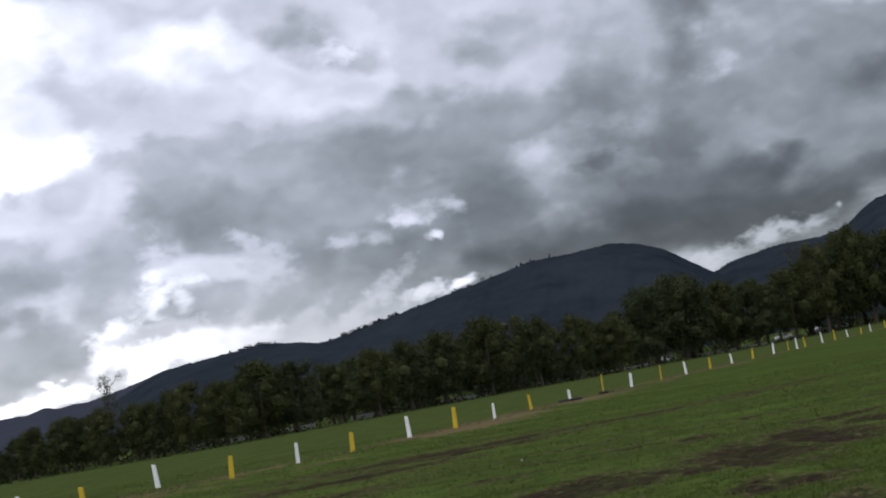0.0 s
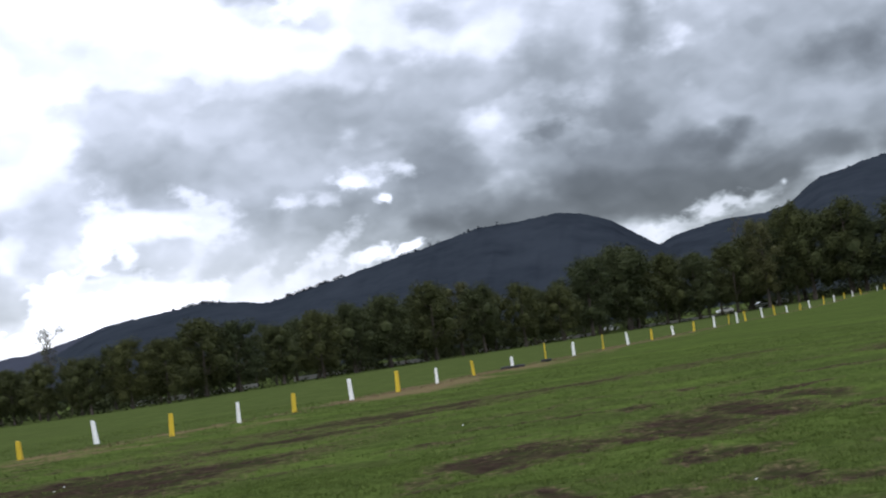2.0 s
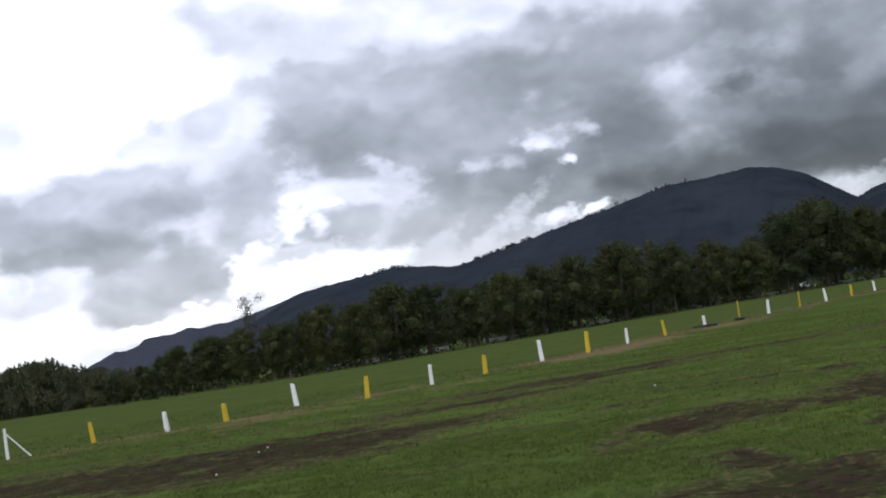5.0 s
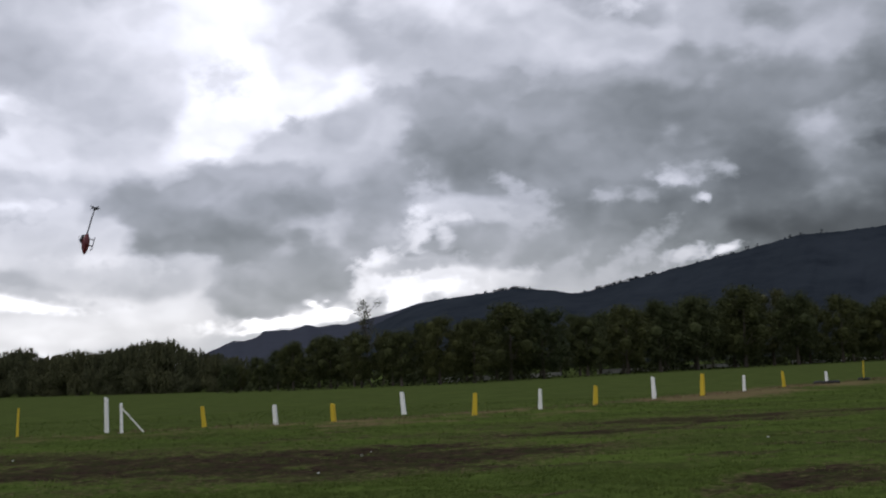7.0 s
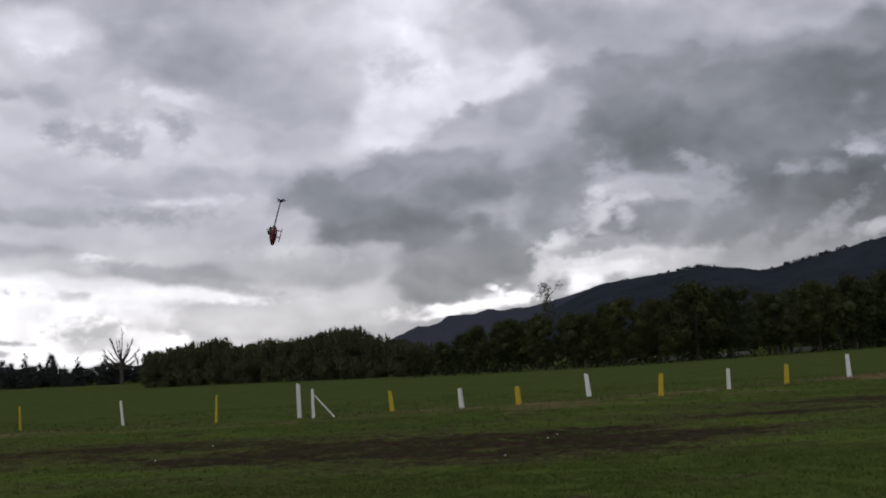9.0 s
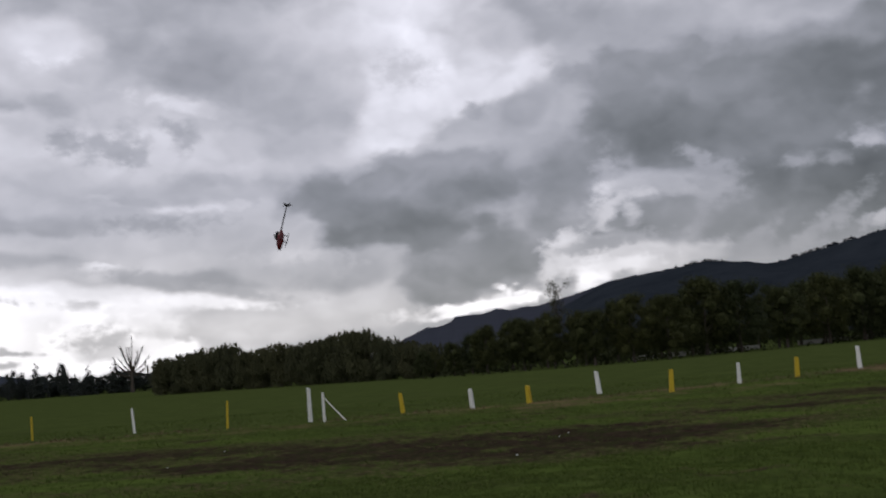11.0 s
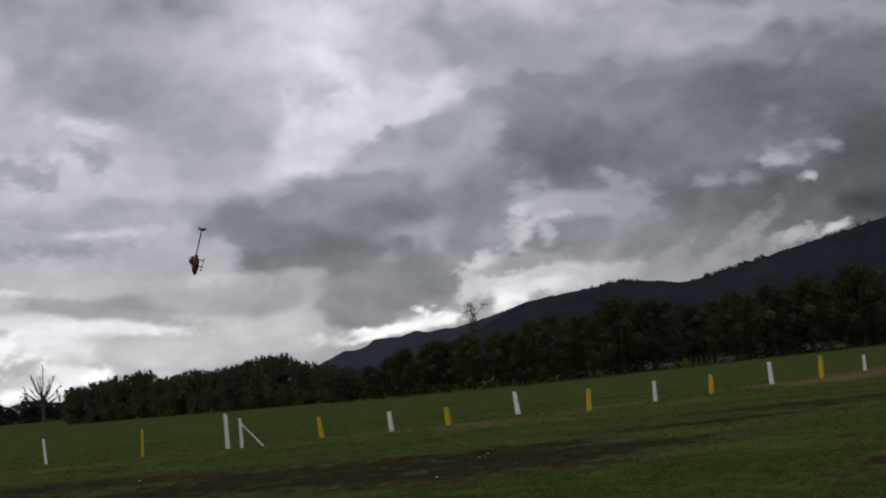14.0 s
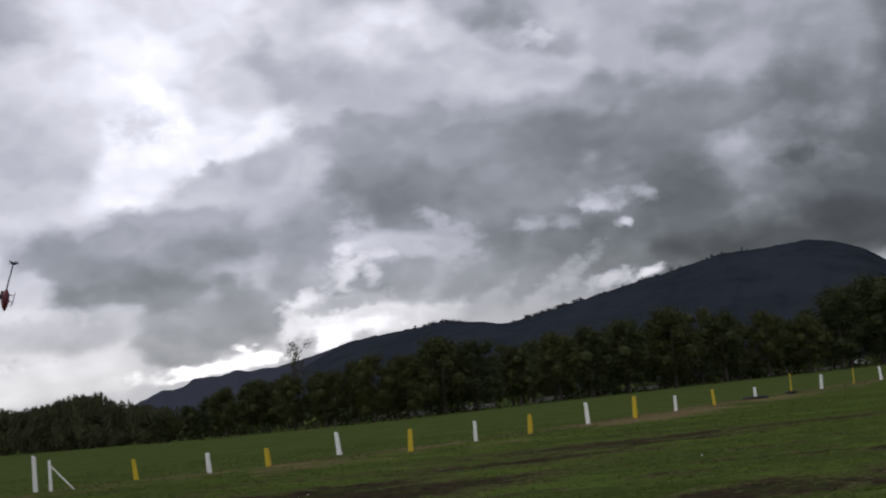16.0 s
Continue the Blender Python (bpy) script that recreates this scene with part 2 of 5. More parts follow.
# light through it
cloud(-1.3, 9.0, 2.51, 1.01, -7, 0.435, 0.80)
cloud(-1.2, 8.5, 1.19, 0.42, -2, 0.727, 0.70)
cloud(-1.6, 8.3, 0.58, 0.24, -2, 1.039, 0.60)
cloud(-0.3, 7.4, 0.32, 0.19, -7, 1.212, 0.90)
cloud(-0.1, 7.3, 0.24, 0.16, -42, 1.329, 0.90)
cloud(0.9, 8.6, 0.58, 0.26, -27, 0.624, 0.70)
cloud(-4.7, 7.7, 0.69, 0.29, 9, 0.657, 0.70)
cloud(-3.0, 7.7, 0.58, 0.32, -7, 0.569, 0.70)
# its torn lit edge
cloud(-18.7, 10.8, 3.44, 1.06, 14, 0.978, 0.50)
cloud(-16.8, 11.7, 1.59, 1.06, 25, 0.727, 0.45)
cloud(-19.0, 11.7, 0.58, 0.37, -4, 0.727, 0.60)
cloud(-20.3, 10.3, 2.65, 0.69, 8, 1.054, 0.60)
# the hanging dark cloud
cloud(-21.8, 8.3, 6.88, 2.25, 2, 0.608, 0.40)
cloud(-14.8, 7.6, 3.44, 2.38, -5, 0.532, 0.60)
cloud(-26.3, 8.1, 2.25, 1.46, 7, 0.532, 0.45)
cloud(-19.0, 7.7, 2.91, 1.06, -4, 0.462, 0.60)
cloud(-22.6, 6.4, 5.03, 1.06, -2, 0.385, 0.50)
cloud(-24.6, 7.3, 2.12, 0.79, -4, 0.448, 0.60)
cloud(-19.5, 4.5, 4.50, 1.59, -5, 0.517, 0.45)
cloud(-16.2, 5.9, 2.38, 1.32, -5, 0.475, 0.60)
cloud(-20.2, 8.9, 3.17, 0.66, 6, 0.675, 0.80)
# below it
cloud(-30.3, 2.5, 3.44, 0.74, -3, 1.201, 0.70)
cloud(-25.8, 2.9, 2.38, 0.93, -3, 1.369, 0.70)
cloud(-25.7, 4.9, 1.32, 0.95, 17, 0.811, 0.40)
cloud(-26.4, 5.3, 1.06, 0.42, -3, 1.059, 0.60)
cloud(-28.2, 5.5, 1.85, 0.37, -2, 1.335, 0.70)
cloud(-21.5, 3.9, 2.12, 1.32, -3, 0.659, 0.50)
# gaps and puffs over the ridge
cloud(-13.2, 7.5, 0.63, 1.27, -5, 0.949, 0.60)
cloud(-13.8, 6.2, 0.69, 0.63, -5, 1.054, 0.60)
cloud(-11.1, 7.3, 2.12, 0.58, -3, 0.978, 0.50)
cloud(-12.3, 7.4, 1.06, 0.42, -5, 1.069, 0.70)
cloud(-9.3, 8.6, 0.69, 0.32, -25, 0.701, 0.60)
cloud(-8.7, 7.8, 0.69, 0.29, -41, 0.624, 0.60)
cloud(-8.4, 7.0, 1.06, 1.06, -6, 0.727, 0.70)
cloud(-10.7, 5.9, 1.98, 1.11, -1, 0.462, 0.40)
cloud(-11.5, 5.3, 1.59, 0.53, -6, 0.462, 0.40)
cloud(-12.8, 6.1, 0.69, 0.34, 5, 0.517, 0.40)
cloud(-7.8, 5.3, 2.38, 1.19, -6, 0.429, 0.60)
cloud(-5.2, 5.1, 2.91, 1.46, 4, 0.462, 0.70)
cloud(-3.3, 5.1, 1.59, 0.42, 34, 0.675, 0.70)
cloud(-4.5, 4.2, 1.59, 0.42, 29, 0.727, 0.70)
cloud(-6.8, 4.4, 1.06, 0.42, 34, 0.641, 0.70)
cloud(-1.2, 4.8, 0.95, 0.32, 6, 1.069, 0.50)
cloud(0.6, 4.9, 0.69, 0.19, 15, 1.329, 0.50)
cloud(-0.3, 4.1, 1.06, 0.26, 14, 0.517, 0.60)
cloud(-14.3, 4.0, 1.85, 0.85, 5, 1.652, 0.50)
cloud(-12.4, 4.2, 2.91, 0.58, -3, 1.433, 0.50)
cloud(-15.1, 3.7, 1.59, 0.42, 15, 1.690, 0.50)
cloud(-10.4, 4.1, 1.85, 0.48, 2, 1.164, 0.60)
cloud(-14.5, 4.8, 1.19, 0.26, 5, 0.657, 0.50)
cloud(-13.0, 3.5, 0.63, 0.37, 35, 0.835, 0.50)
cloud(-20.3, 2.6, 3.17, 0.34, 5, 1.894, 0.40)
cloud(-18.7, 2.6, 1.59, 0.32, 5, 1.934, 0.40)
cloud(-16.0, 3.3, 0.90, 0.48, -28, 0.659, 0.50)
cloud(-15.5, 3.0, 0.53, 0.32, -33, 0.610, 0.50)
cloud(-18.9, 3.4, 0.21, 0.13, -3, 1.621, 0.50)
cloud(-18.2, 3.1, 0.24, 0.21, 27, 1.659, 0.50)
cloud(-17.6, 3.0, 0.24, 0.11, -3, 1.584, 0.50)
cloud(-18.0, 3.4, 0.19, 0.08, -3, 1.511, 0.50)
cloud(-16.2, 3.8, 0.24, 0.24, -3, 1.335, 0.50)
cloud(12.1, 3.9, 1.75, 0.45, 3, 0.633, 0.50)
cloud(16.1, 4.1, 2.38, 0.34, 3, 0.258, 0.60)
cloud(14.8, 4.6, 1.06, 0.42, 10, 0.610, 0.50)
cloud(15.6, 4.8, 0.69, 0.21, -5, 0.570, 0.50)
cloud(17.0, 4.7, 0.69, 0.26, 15, 0.533, 0.50)
cloud(18.1, 5.2, 0.13, 0.13, -6, 0.633, 0.50)
cloud(17.7, 5.0, 0.58, 0.19, 15, 0.235, 0.60)
# low sky over the pasture
cloud(-45.3, 4.1, 3.97, 1.19, -6, 2.779, 0.80)
cloud(-45.8, 3.4, 1.85, 0.74, -3, 3.280, 0.70)
cloud(-41.5, 2.9, 4.23, 0.79, -4, 2.375, 0.70)
cloud(-45.5, 3.8, 3.17, 1.22, -6, 3.379, 0.90)
cloud(-44.1, 5.0, 3.97, 0.19, -5, 2.375, 0.60)
cloud(-33.2, 3.8, 3.44, 0.24, -7, 2.375, 0.60)
cloud(-31.2, 2.5, 2.91, 0.48, -4, 1.483, 0.60)
cloud(-35.1, 3.0, 1.59, 0.53, -4, 2.004, 0.60)
cloud(-39.0, 2.4, 0.69, 0.63, 17, 3.087, 0.40)
cloud(-37.0, 2.2, 1.59, 0.53, -4, 1.074, 0.40)
cloud(-36.2, 1.7, 1.06, 0.26, -4, 1.461, 0.50)
cloud(-33.4, 1.7, 0.69, 0.32, -4, 3.313, 0.45)
cloud(-34.9, 2.0, 1.06, 0.26, -4, 2.375, 0.60)
cloud(-45.1, 1.9, 1.11, 0.32, -4, 0.963, 0.30)
cloud(-45.8, 1.8, 0.79, 0.21, -4, 1.251, 0.40)
cloud(-43.2, 1.8, 0.42, 0.19, 7, 1.056, 0.30)
cloud(-41.0, 2.0, 1.46, 0.11, -6, 0.963, 0.30)
cloud(-41.3, 2.2, 0.21, 0.13, -4, 1.056, 0.40)
cloud(-41.4, 1.5, 0.79, 0.16, -4, 1.113, 0.30)
cloud(-43.1, 4.5, 2.25, 0.21, -5, 1.074, 0.60)
cloud(-37.9, 3.9, 0.79, 0.21, -3, 1.483, 0.60)
cloud(-32.7, 4.7, 3.97, 0.58, -8, 0.725, 0.50)
cloud(-30.6, 4.0, 2.12, 0.26, -12, 0.928, 0.40)
cloud(-27.1, 4.8, 1.32, 0.85, 16, 0.928, 0.35)
cloud(-44.3, 6.0, 3.70, 0.26, -0, 0.824, 0.60)
cloud(-40.8, 7.9, 6.08, 0.63, -0, 0.790, 0.60)
cloud(-34.6, 8.4, 3.17, 0.21, -6, 1.074, 0.60)
# torn wisps above
cloud(-38.4, 11.3, 0.74, 0.42, -22, 0.824, 0.50)
cloud(-36.8, 11.3, 0.90, 0.37, -17, 0.824, 0.50)
cloud(-35.7, 10.8, 0.90, 0.42, -27, 0.790, 0.50)
cloud(-34.8, 10.4, 0.26, 0.37, 17, 0.892, 0.50)
cloud(-33.1, 11.5, 0.79, 0.32, -41, 0.790, 0.40)
cloud(-38.6, 15.3, 0.90, 0.37, 4, 2.159, 0.80)
cloud(-38.6, 15.8, 1.59, 0.79, -1, 1.483, 0.80)
# crisp edges of the hanging cloud and the gap
cloud(-24.1, 6.2, 3.97, 0.79, -8, 0.398, 0.35)
cloud(-26.6, 7.4, 1.85, 0.79, -14, 0.504, 0.35)
cloud(-21.1, 3.8, 2.91, 1.11, -5, 0.513, 0.30)
cloud(-18.3, 5.4, 1.59, 1.06, -5, 0.478, 0.40)
cloud(-16.4, 4.0, 0.37, 0.79, -15, 1.617, 0.70)
cloud(-15.5, 5.2, 0.95, 0.37, 15, 1.483, 0.50)
cloud(-13.4, 6.5, 0.48, 0.95, -1, 1.483, 0.45)
cloud(-12.1, 7.0, 0.95, 0.21, 2, 1.396, 0.40)
cloud(-12.3, 6.2, 0.37, 0.53, 4, 1.312, 0.60)
cloud(-10.4, 5.7, 2.12, 1.16, -1, 0.531, 0.30)
cloud(-12.9, 5.8, 0.53, 0.24, 10, 0.586, 0.30)
cloud(-13.5, 5.0, 2.12, 0.32, 5, 0.790, 0.40)
cloud(-14.5, 3.4, 1.22, 0.48, 15, 2.602, 0.40)
cloud(-13.1, 3.9, 1.85, 0.37, 3, 1.928, 0.40)
cloud(-15.5, 3.2, 0.58, 0.37, 45, 0.790, 0.30)
cloud(-19.2, 2.6, 2.38, 0.19, 2, 2.779, 0.40)
cloud(-20.7, 2.3, 1.32, 0.16, 10, 2.779, 0.40)
cloud(-17.3, 2.8, 1.06, 0.16, 5, 2.459, 0.40)
cloud(-18.6, 3.3, 0.21, 0.13, -5, 2.431, 0.30)
cloud(-17.8, 3.0, 0.32, 0.11, 5, 2.544, 0.30)
cloud(-18.3, 3.0, 0.13, 0.19, -5, 2.431, 0.30)

wisps = W.range(W.noise(place, 0.30, 2, 0.45), 0.3, 0.7, 0.88, 1.12)
fluff = W.range(W.noise(curled, 1.1, 3, 0.5), 0.3, 0.7, 0.975, 1.025)
puffed = W.range(shaded, -0.3, 0.3, 0.91, 1.09)
tone = W.math("MULTIPLY", W.math("MULTIPLY", tone, wisps), W.math("MULTIPLY", fluff, puffed))
# brighter thin cloud overhead and towards the horizon
tone = W.math("MULTIPLY", tone, W.range(height, 9.0, 14.0, 1.0, 1.13))
tone = W.math("MULTIPLY", tone, W.range(height, 3.0, 8.0, 1.10, 1.0))
ramp = W.add("ShaderNodeValToRGB")
W.put(ramp.inputs[0], W.math("MULTIPLY", tone, 0.5))
el = ramp.color_ramp.elements
el[0].position, el[0].color = 0.0, (0.90, 0.965, 1.03, 1)
el[1].position, el[1].color = 0.9, (1.0, 0.98, 1.03, 1)
e = el.new(0.2)
e.color = (0.915, 0.965, 1.015, 1)
e = el.new(0.45)
e.color = (0.958, 0.965, 1.04, 1)
tone = W.math("MINIMUM", tone, W.math("ADD", W.math("MULTIPLY", tone, 0.66), 0.306))
warm = W.mix(W.range(height, 2.5, 8.0, 0.0, 1.0), (1.005, 1.0, 0.965), (0.985, 1.0, 1.055))
vapour = W.vmath("SCALE", W.vmath("MULTIPLY", ramp.outputs[0], warm), tone)
clear = W.add("ShaderNodeTexSky")
clear.sky_type = "NISHITA"
clear.sun_disc = False
clear.sun_elevation, clear.sun_rotation = radians(48), radians(215)
bg_clear, bg_cloud = W.add("ShaderNodeBackground"), W.add("ShaderNodeBackground")
W.put(bg_clear.inputs[0], clear.outputs[0])
bg_clear.inputs[1].default_value = 0.08
W.put(bg_cloud.inputs[0], vapour)
over = W.add("ShaderNodeMixShader")
over.inputs[0].default_value = 0.96
world.node_tree.links.new(bg_clear.outputs[0], over.inputs[1])
world.node_tree.links.new(bg_cloud.outputs[0], over.inputs[2])
world.node_tree.links.new(over.outputs[0], W.add("ShaderNodeOutputWorld").inputs[0])

# the sun behind thin cloud, high behind the viewer
sun = bpy.data.lights.new("sun", "SUN")
sun.energy, sun.angle, sun.color = 1.05, radians(18), (1.0, 0.95, 0.87)
new("sun", sun).matrix_world = look((-30, -44, 60), (0, 0, 0))


# ---- materials ----
def material(name, build, rough=0.8, bump=0.0, spec=0.3):
    """A principled material; build(nodes) gives its colour and, if it has one, a height for the relief."""
    m = bpy.data.materials.new(name)
    m.use_nodes = True
    n = Nodes(m.node_tree)
    shader, out = n.add("ShaderNodeBsdfPrincipled"), n.add("ShaderNodeOutputMaterial")
    m.node_tree.links.new(shader.outputs[0], out.inputs[0])
    shader.inputs["Roughness"].default_value = rough
    shader.inputs["Specular IOR Level"].default_value = spec
    colour, relief = build(n)
    n.put(shader.inputs["Base Color"], (*colour, 1) if isinstance(colour, tuple) else colour)
    if relief is not None:
        b = n.add("ShaderNodeBump")
        b.inputs["Strength"].default_value = bump
        b.inputs["Distance"].default_value = 0.02
        n.put(b.inputs["Height"], relief)
        n.put(shader.inputs["Normal"], b.outputs[0])
    return m


def where(n):
    return n.add("ShaderNodeTexCoord").outputs["Object"]


def ground_look(n):
    p = n.add("ShaderNodeNewGeometry").outputs["Position"]
    mud = n.add("ShaderNodeAttribute", attribute_name="mud").outputs["Fac"]
    straw = n.add("ShaderNodeAttribute", attribute_name="straw").outputs["Fac"]
    fine, mid, wide = n.noise(p, 9, 6, 0.65), n.noise(p, 1.7, 5, 0.62), n.noise(p, 0.12, 4, 0.55)
    tuft = n.noise(p, 5.5, 6, 0.75)
    lush = n.add("ShaderNodeMapping")
    n.put(lush.inputs[0], p)
    lush.inputs[2].default_value = (0, 0, radians(24))
    lush.inputs[3].default_value = (0.16, 0.42, 1)
    lush = n.noise(lush.outputs[0], 1.0, 5, 0.6)
    grass = n.mix(n.range(mid, 0.38, 0.64, 0, 1), (0.038, 0.056, 0.013), (0.078, 0.106, 0.027))
    grass = n.mix(n.range(wide, 0.40, 0.60, 0, 0.6), grass, (0.048, 0.069, 0.018))
    grass = n.mix(n.range(lush, 0.46, 0.66, 0, 0.75), grass, (0.084, 0.122, 0.025))
    grass = n.mix(n.range(lush, 0.48, 0.34, 0, 0.55), grass, (0.054, 0.060, 0.021))
    grass = n.mix(n.range(tuft, 0.50, 0.70, 0, 0.55), grass, (0.112, 0.145, 0.040))
    grass = n.mix(n.range(tuft, 0.48, 0.32, 0, 0.65), grass, (0.022, 0.032, 0.010))
    paddock = n.add("ShaderNodeAttribute", attribute_name="paddock").outputs["Fac"]
    grazed = n.mix(n.range(n.noise(p, 0.55, 6, 0.7), 0.36, 0.64, 0, 1), (0.046, 0.061, 0.019), (0.086, 0.108, 0.034))
    grass = n.mix(n.math("MULTIPLY", paddock, 0.6), grass, grazed)
    soil = n.mix(n.range(tuft, 0.3, 0.7, 0, 1), (0.013, 0.010, 0.007), (0.060, 0.042, 0.030))
    soil = n.mix(n.range(mid, 0.44, 0.60, 0, 0.75), soil, (0.034, 0.042, 0.015))
    soil = n.mix(n.range(fine, 0.60, 0.72, 0, 0.6), soil, (0.125, 0.092, 0.064))
    dry = n.mix(fine, (0.12, 0.080, 0.046), (0.25, 0.175, 0.105))
    edge = n.math("ADD", mud, n.math("MULTIPLY", n.math("SUBTRACT", n.noise(p, 1.6, 9, 0.82), 0.5), 2.6))
    colour = n.mix(n.range(edge, 0.24, 0.86, 0, 1), grass, soil)
    fringe = n.math("MULTIPLY", n.range(edge, 0.10, 0.45, 0, 1), n.range(edge, 0.95, 0.55, 0, 1))
    colour = n.mix(n.math("MULTIPLY", fringe, n.range(fine, 0.48, 0.66, 0, 0.7)), colour, (0.155, 0.115, 0.066))
    edge = n.math("ADD", straw, n.math("MULTIPLY", n.math("SUBTRACT", n.noise(p, 0.9, 7, 0.75), 0.5), 2.4))
    colour = n.mix(n.range(edge, 0.34, 0.90, 0, 0.65), colour, dry)
    return colour, n.math("ADD", fine, n.math("MULTIPLY", mid, 2.0))


def leafy(dark, light, yellow=0.0):
    def build(n):
        r = n.add("ShaderNodeNewGeometry").outputs["Random Per Island"]
        t = n.add("ShaderNodeObjectInfo").outputs["Random"]
        c = n.mix(r, dark, light)
        warm = tuple(min(1.0, a * b) for a, b in zip(light, (1.25, 1.1, 0.9)))
        c = n.mix(n.math("MULTIPLY", t, 0.35 + yellow), c, warm)
        return n.mix(n.range(n.noise(where(n), 0.4, 3, 0.6), 0.35, 0.7, 0, 0.5), c, dark), None
    return build


def bark_look(n):
    p = where(n)
    return n.mix(n.noise(p, 6, 5, 0.65), (0.035, 0.028, 0.022), (0.12, 0.10, 0.08)), n.noise(p, 14, 5, 0.7)


def paint_look(base, dirt):
    def build(n):
        p = where(n)
        r = n.add("ShaderNodeObjectInfo").outputs["Random"]
        c = n.mix(n.range(n.noise(p, 7, 6, 0.7), 0.52, 0.78, 0, 0.55), base, dirt)
        return n.mix(n.math("MULTIPLY", r, 0.12), c, dirt), n.noise(p, 30, 4, 0.6)
    return build


def hazed_forest_look(n):
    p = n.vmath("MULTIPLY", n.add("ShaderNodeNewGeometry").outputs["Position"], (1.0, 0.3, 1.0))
    # woodland tones shifted to blue to carry the haze of distance
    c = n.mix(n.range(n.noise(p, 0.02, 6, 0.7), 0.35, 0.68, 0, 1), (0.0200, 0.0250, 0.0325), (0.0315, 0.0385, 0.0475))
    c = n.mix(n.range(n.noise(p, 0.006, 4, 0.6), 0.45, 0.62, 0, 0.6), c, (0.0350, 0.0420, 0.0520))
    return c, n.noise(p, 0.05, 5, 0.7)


def plain(colour, var=0.25, scale=12):
    def build(n):
        p = where(n)
        dark = tuple(v * (1 - var) for v in colour)
        return n.mix(n.noise(p, scale, 5, 0.65), dark, colour), n.noise(p, scale * 3, 4, 0.6)
    return build


M_ground = material("grass_and_soil", ground_look, 1.0, 0.9, 0.0)
M_blade = material("grass_blades", lambda n: (n.mix(n.add("ShaderNodeNewGeometry").outputs["Random Per Island"], (0.056, 0.080, 0.020), (0.125, 0.166, 0.043)), None), 0.8, 0, 0.0)
M_leaf = material("leaves", leafy((0.029, 0.037, 0.017), (0.051, 0.062, 0.026)), 0.8, 0, 0.08)
M_leaf_olive = material("olive_leaves", leafy((0.034, 0.040, 0.016), (0.063, 0.072, 0.027), 0.15), 0.8, 0, 0.08)
M_leaf_far = material("feathery_leaves", leafy((0.044, 0.050, 0.024), (0.086, 0.090, 0.043)), 0.75, 0, 0.2)
# foliage of the far trees, lightened and blued in the colour for distance haze
M_hazed_foliage = material("hazed_foliage", leafy((0.028, 0.036, 0.033), (0.052, 0.062, 0.055)), 0.75, 0, 0.2)
M_leaf_turned = material("turning_leaves", leafy((0.040, 0.045, 0.017), (0.078, 0.080, 0.028), 0.1), 0.7, 0, 0.2)
M_bark = material("bark", bark_look, 0.9, 0.8)
M_white = material("white_paint", paint_look((0.86, 0.86, 0.84), (0.50, 0.47, 0.40)), 0.6, 0.2)
M_yellow = material("yellow_paint", paint_look((0.60, 0.43, 0.025), (0.32, 0.23, 0.05)), 0.6, 0.2)
M_hazed_forest = material("hazed_forest", hazed_forest_look, 1.0, 0.6, 0.0)
# the ridge's haze is part of its pale blue base colour
M_hazed_ridge = material("hazy_wooded_slope", plain((0.060, 0.066, 0.086), 0.35, 0.02), 1.0, 0.0, 0.0)
# blue-grey colour stands for the air in front of the horizon hills
M_hazed_hill = material("hazy_far_slope", plain((0.052, 0.060, 0.078), 0.25, 0.01), 1.0, 0.0, 0.0)
M_rubber = material("tyre_rubber", plain((0.03, 0.03, 0.03), 0.4, 10), 0.8, 0.3)
M_wall = material("limewash", plain((0.58, 0.56, 0.52), 0.35, 2), 0.9, 0.4)
M_stone = material("pale_stone", plain((0.75, 0.74, 0.70), 0.25, 20), 0.8, 0.3)
M_straw = material("dead_grass", plain((0.20, 0.145, 0.08), 0.5, 9), 0.95, 0.5)
M_car = material("car_paint", plain((0.80, 0.80, 0.80), 0.05, 2), 0.25, 0.0, 0.5)
M_glass = material("dark_glass", plain((0.02, 0.025, 0.03), 0.2, 2), 0.08, 0.0, 0.6)
M_red = material("red_canopy", plain((0.13, 0.011, 0.017), 0.2, 8), 0.3, 0.0, 0.5)
M_black = material("black_carbon", plain((0.014, 0.014, 0.016), 0.3, 20), 0.4, 0.1, 0.4)


# ---- mesh helpers ----
def lattice(ix, iy, seed):
    h = (ix * 374761393 + iy * 668265263 + seed * 1442695041) & 0x7FFFFFFF
    h = ((h ^ (h >> 13)) * 1274126177) & 0x7FFFFFFF
    return ((h ^ (h >> 16)) & 0xFFFF) / 65535.0


def value_noise(x, y, seed):
    ix, iy = np.floor(x).astype(np.int64), np.floor(y).astype(np.int64)
    fx, fy = x - ix, y - iy
    fx, fy = fx * fx * (3 - 2 * fx), fy * fy * (3 - 2 * fy)
    a, b = lattice(ix, iy, seed), lattice(ix + 1, iy, seed)
    c, d = lattice(ix, iy + 1, seed), lattice(ix + 1, iy + 1, seed)
    return (a + (b - a) * fx) * (1 - fy) + (c + (d - c) * fx) * fy


def fbm(x, y, seed=1, octaves=5, rough=0.5):
    x, y = np.asarray(x, float), np.asarray(y, float)
    total, amp, norm = 0.0, 1.0, 0.0
    for k in range(octaves):
        total = total + amp * value_noise(x * 2 ** k, y * 2 ** k, seed + k * 17)
        norm += amp
        amp *= rough
    return total / norm


def land(x, y):
    """Height of the ground."""
    x, y = np.asarray(x, float), np.asarray(y, float)
    rise = 0.020 * np.maximum(0, x - 60) + 0.018 * np.maximum(0, -x - 150)
    return np.minimum(rise, 3.5)


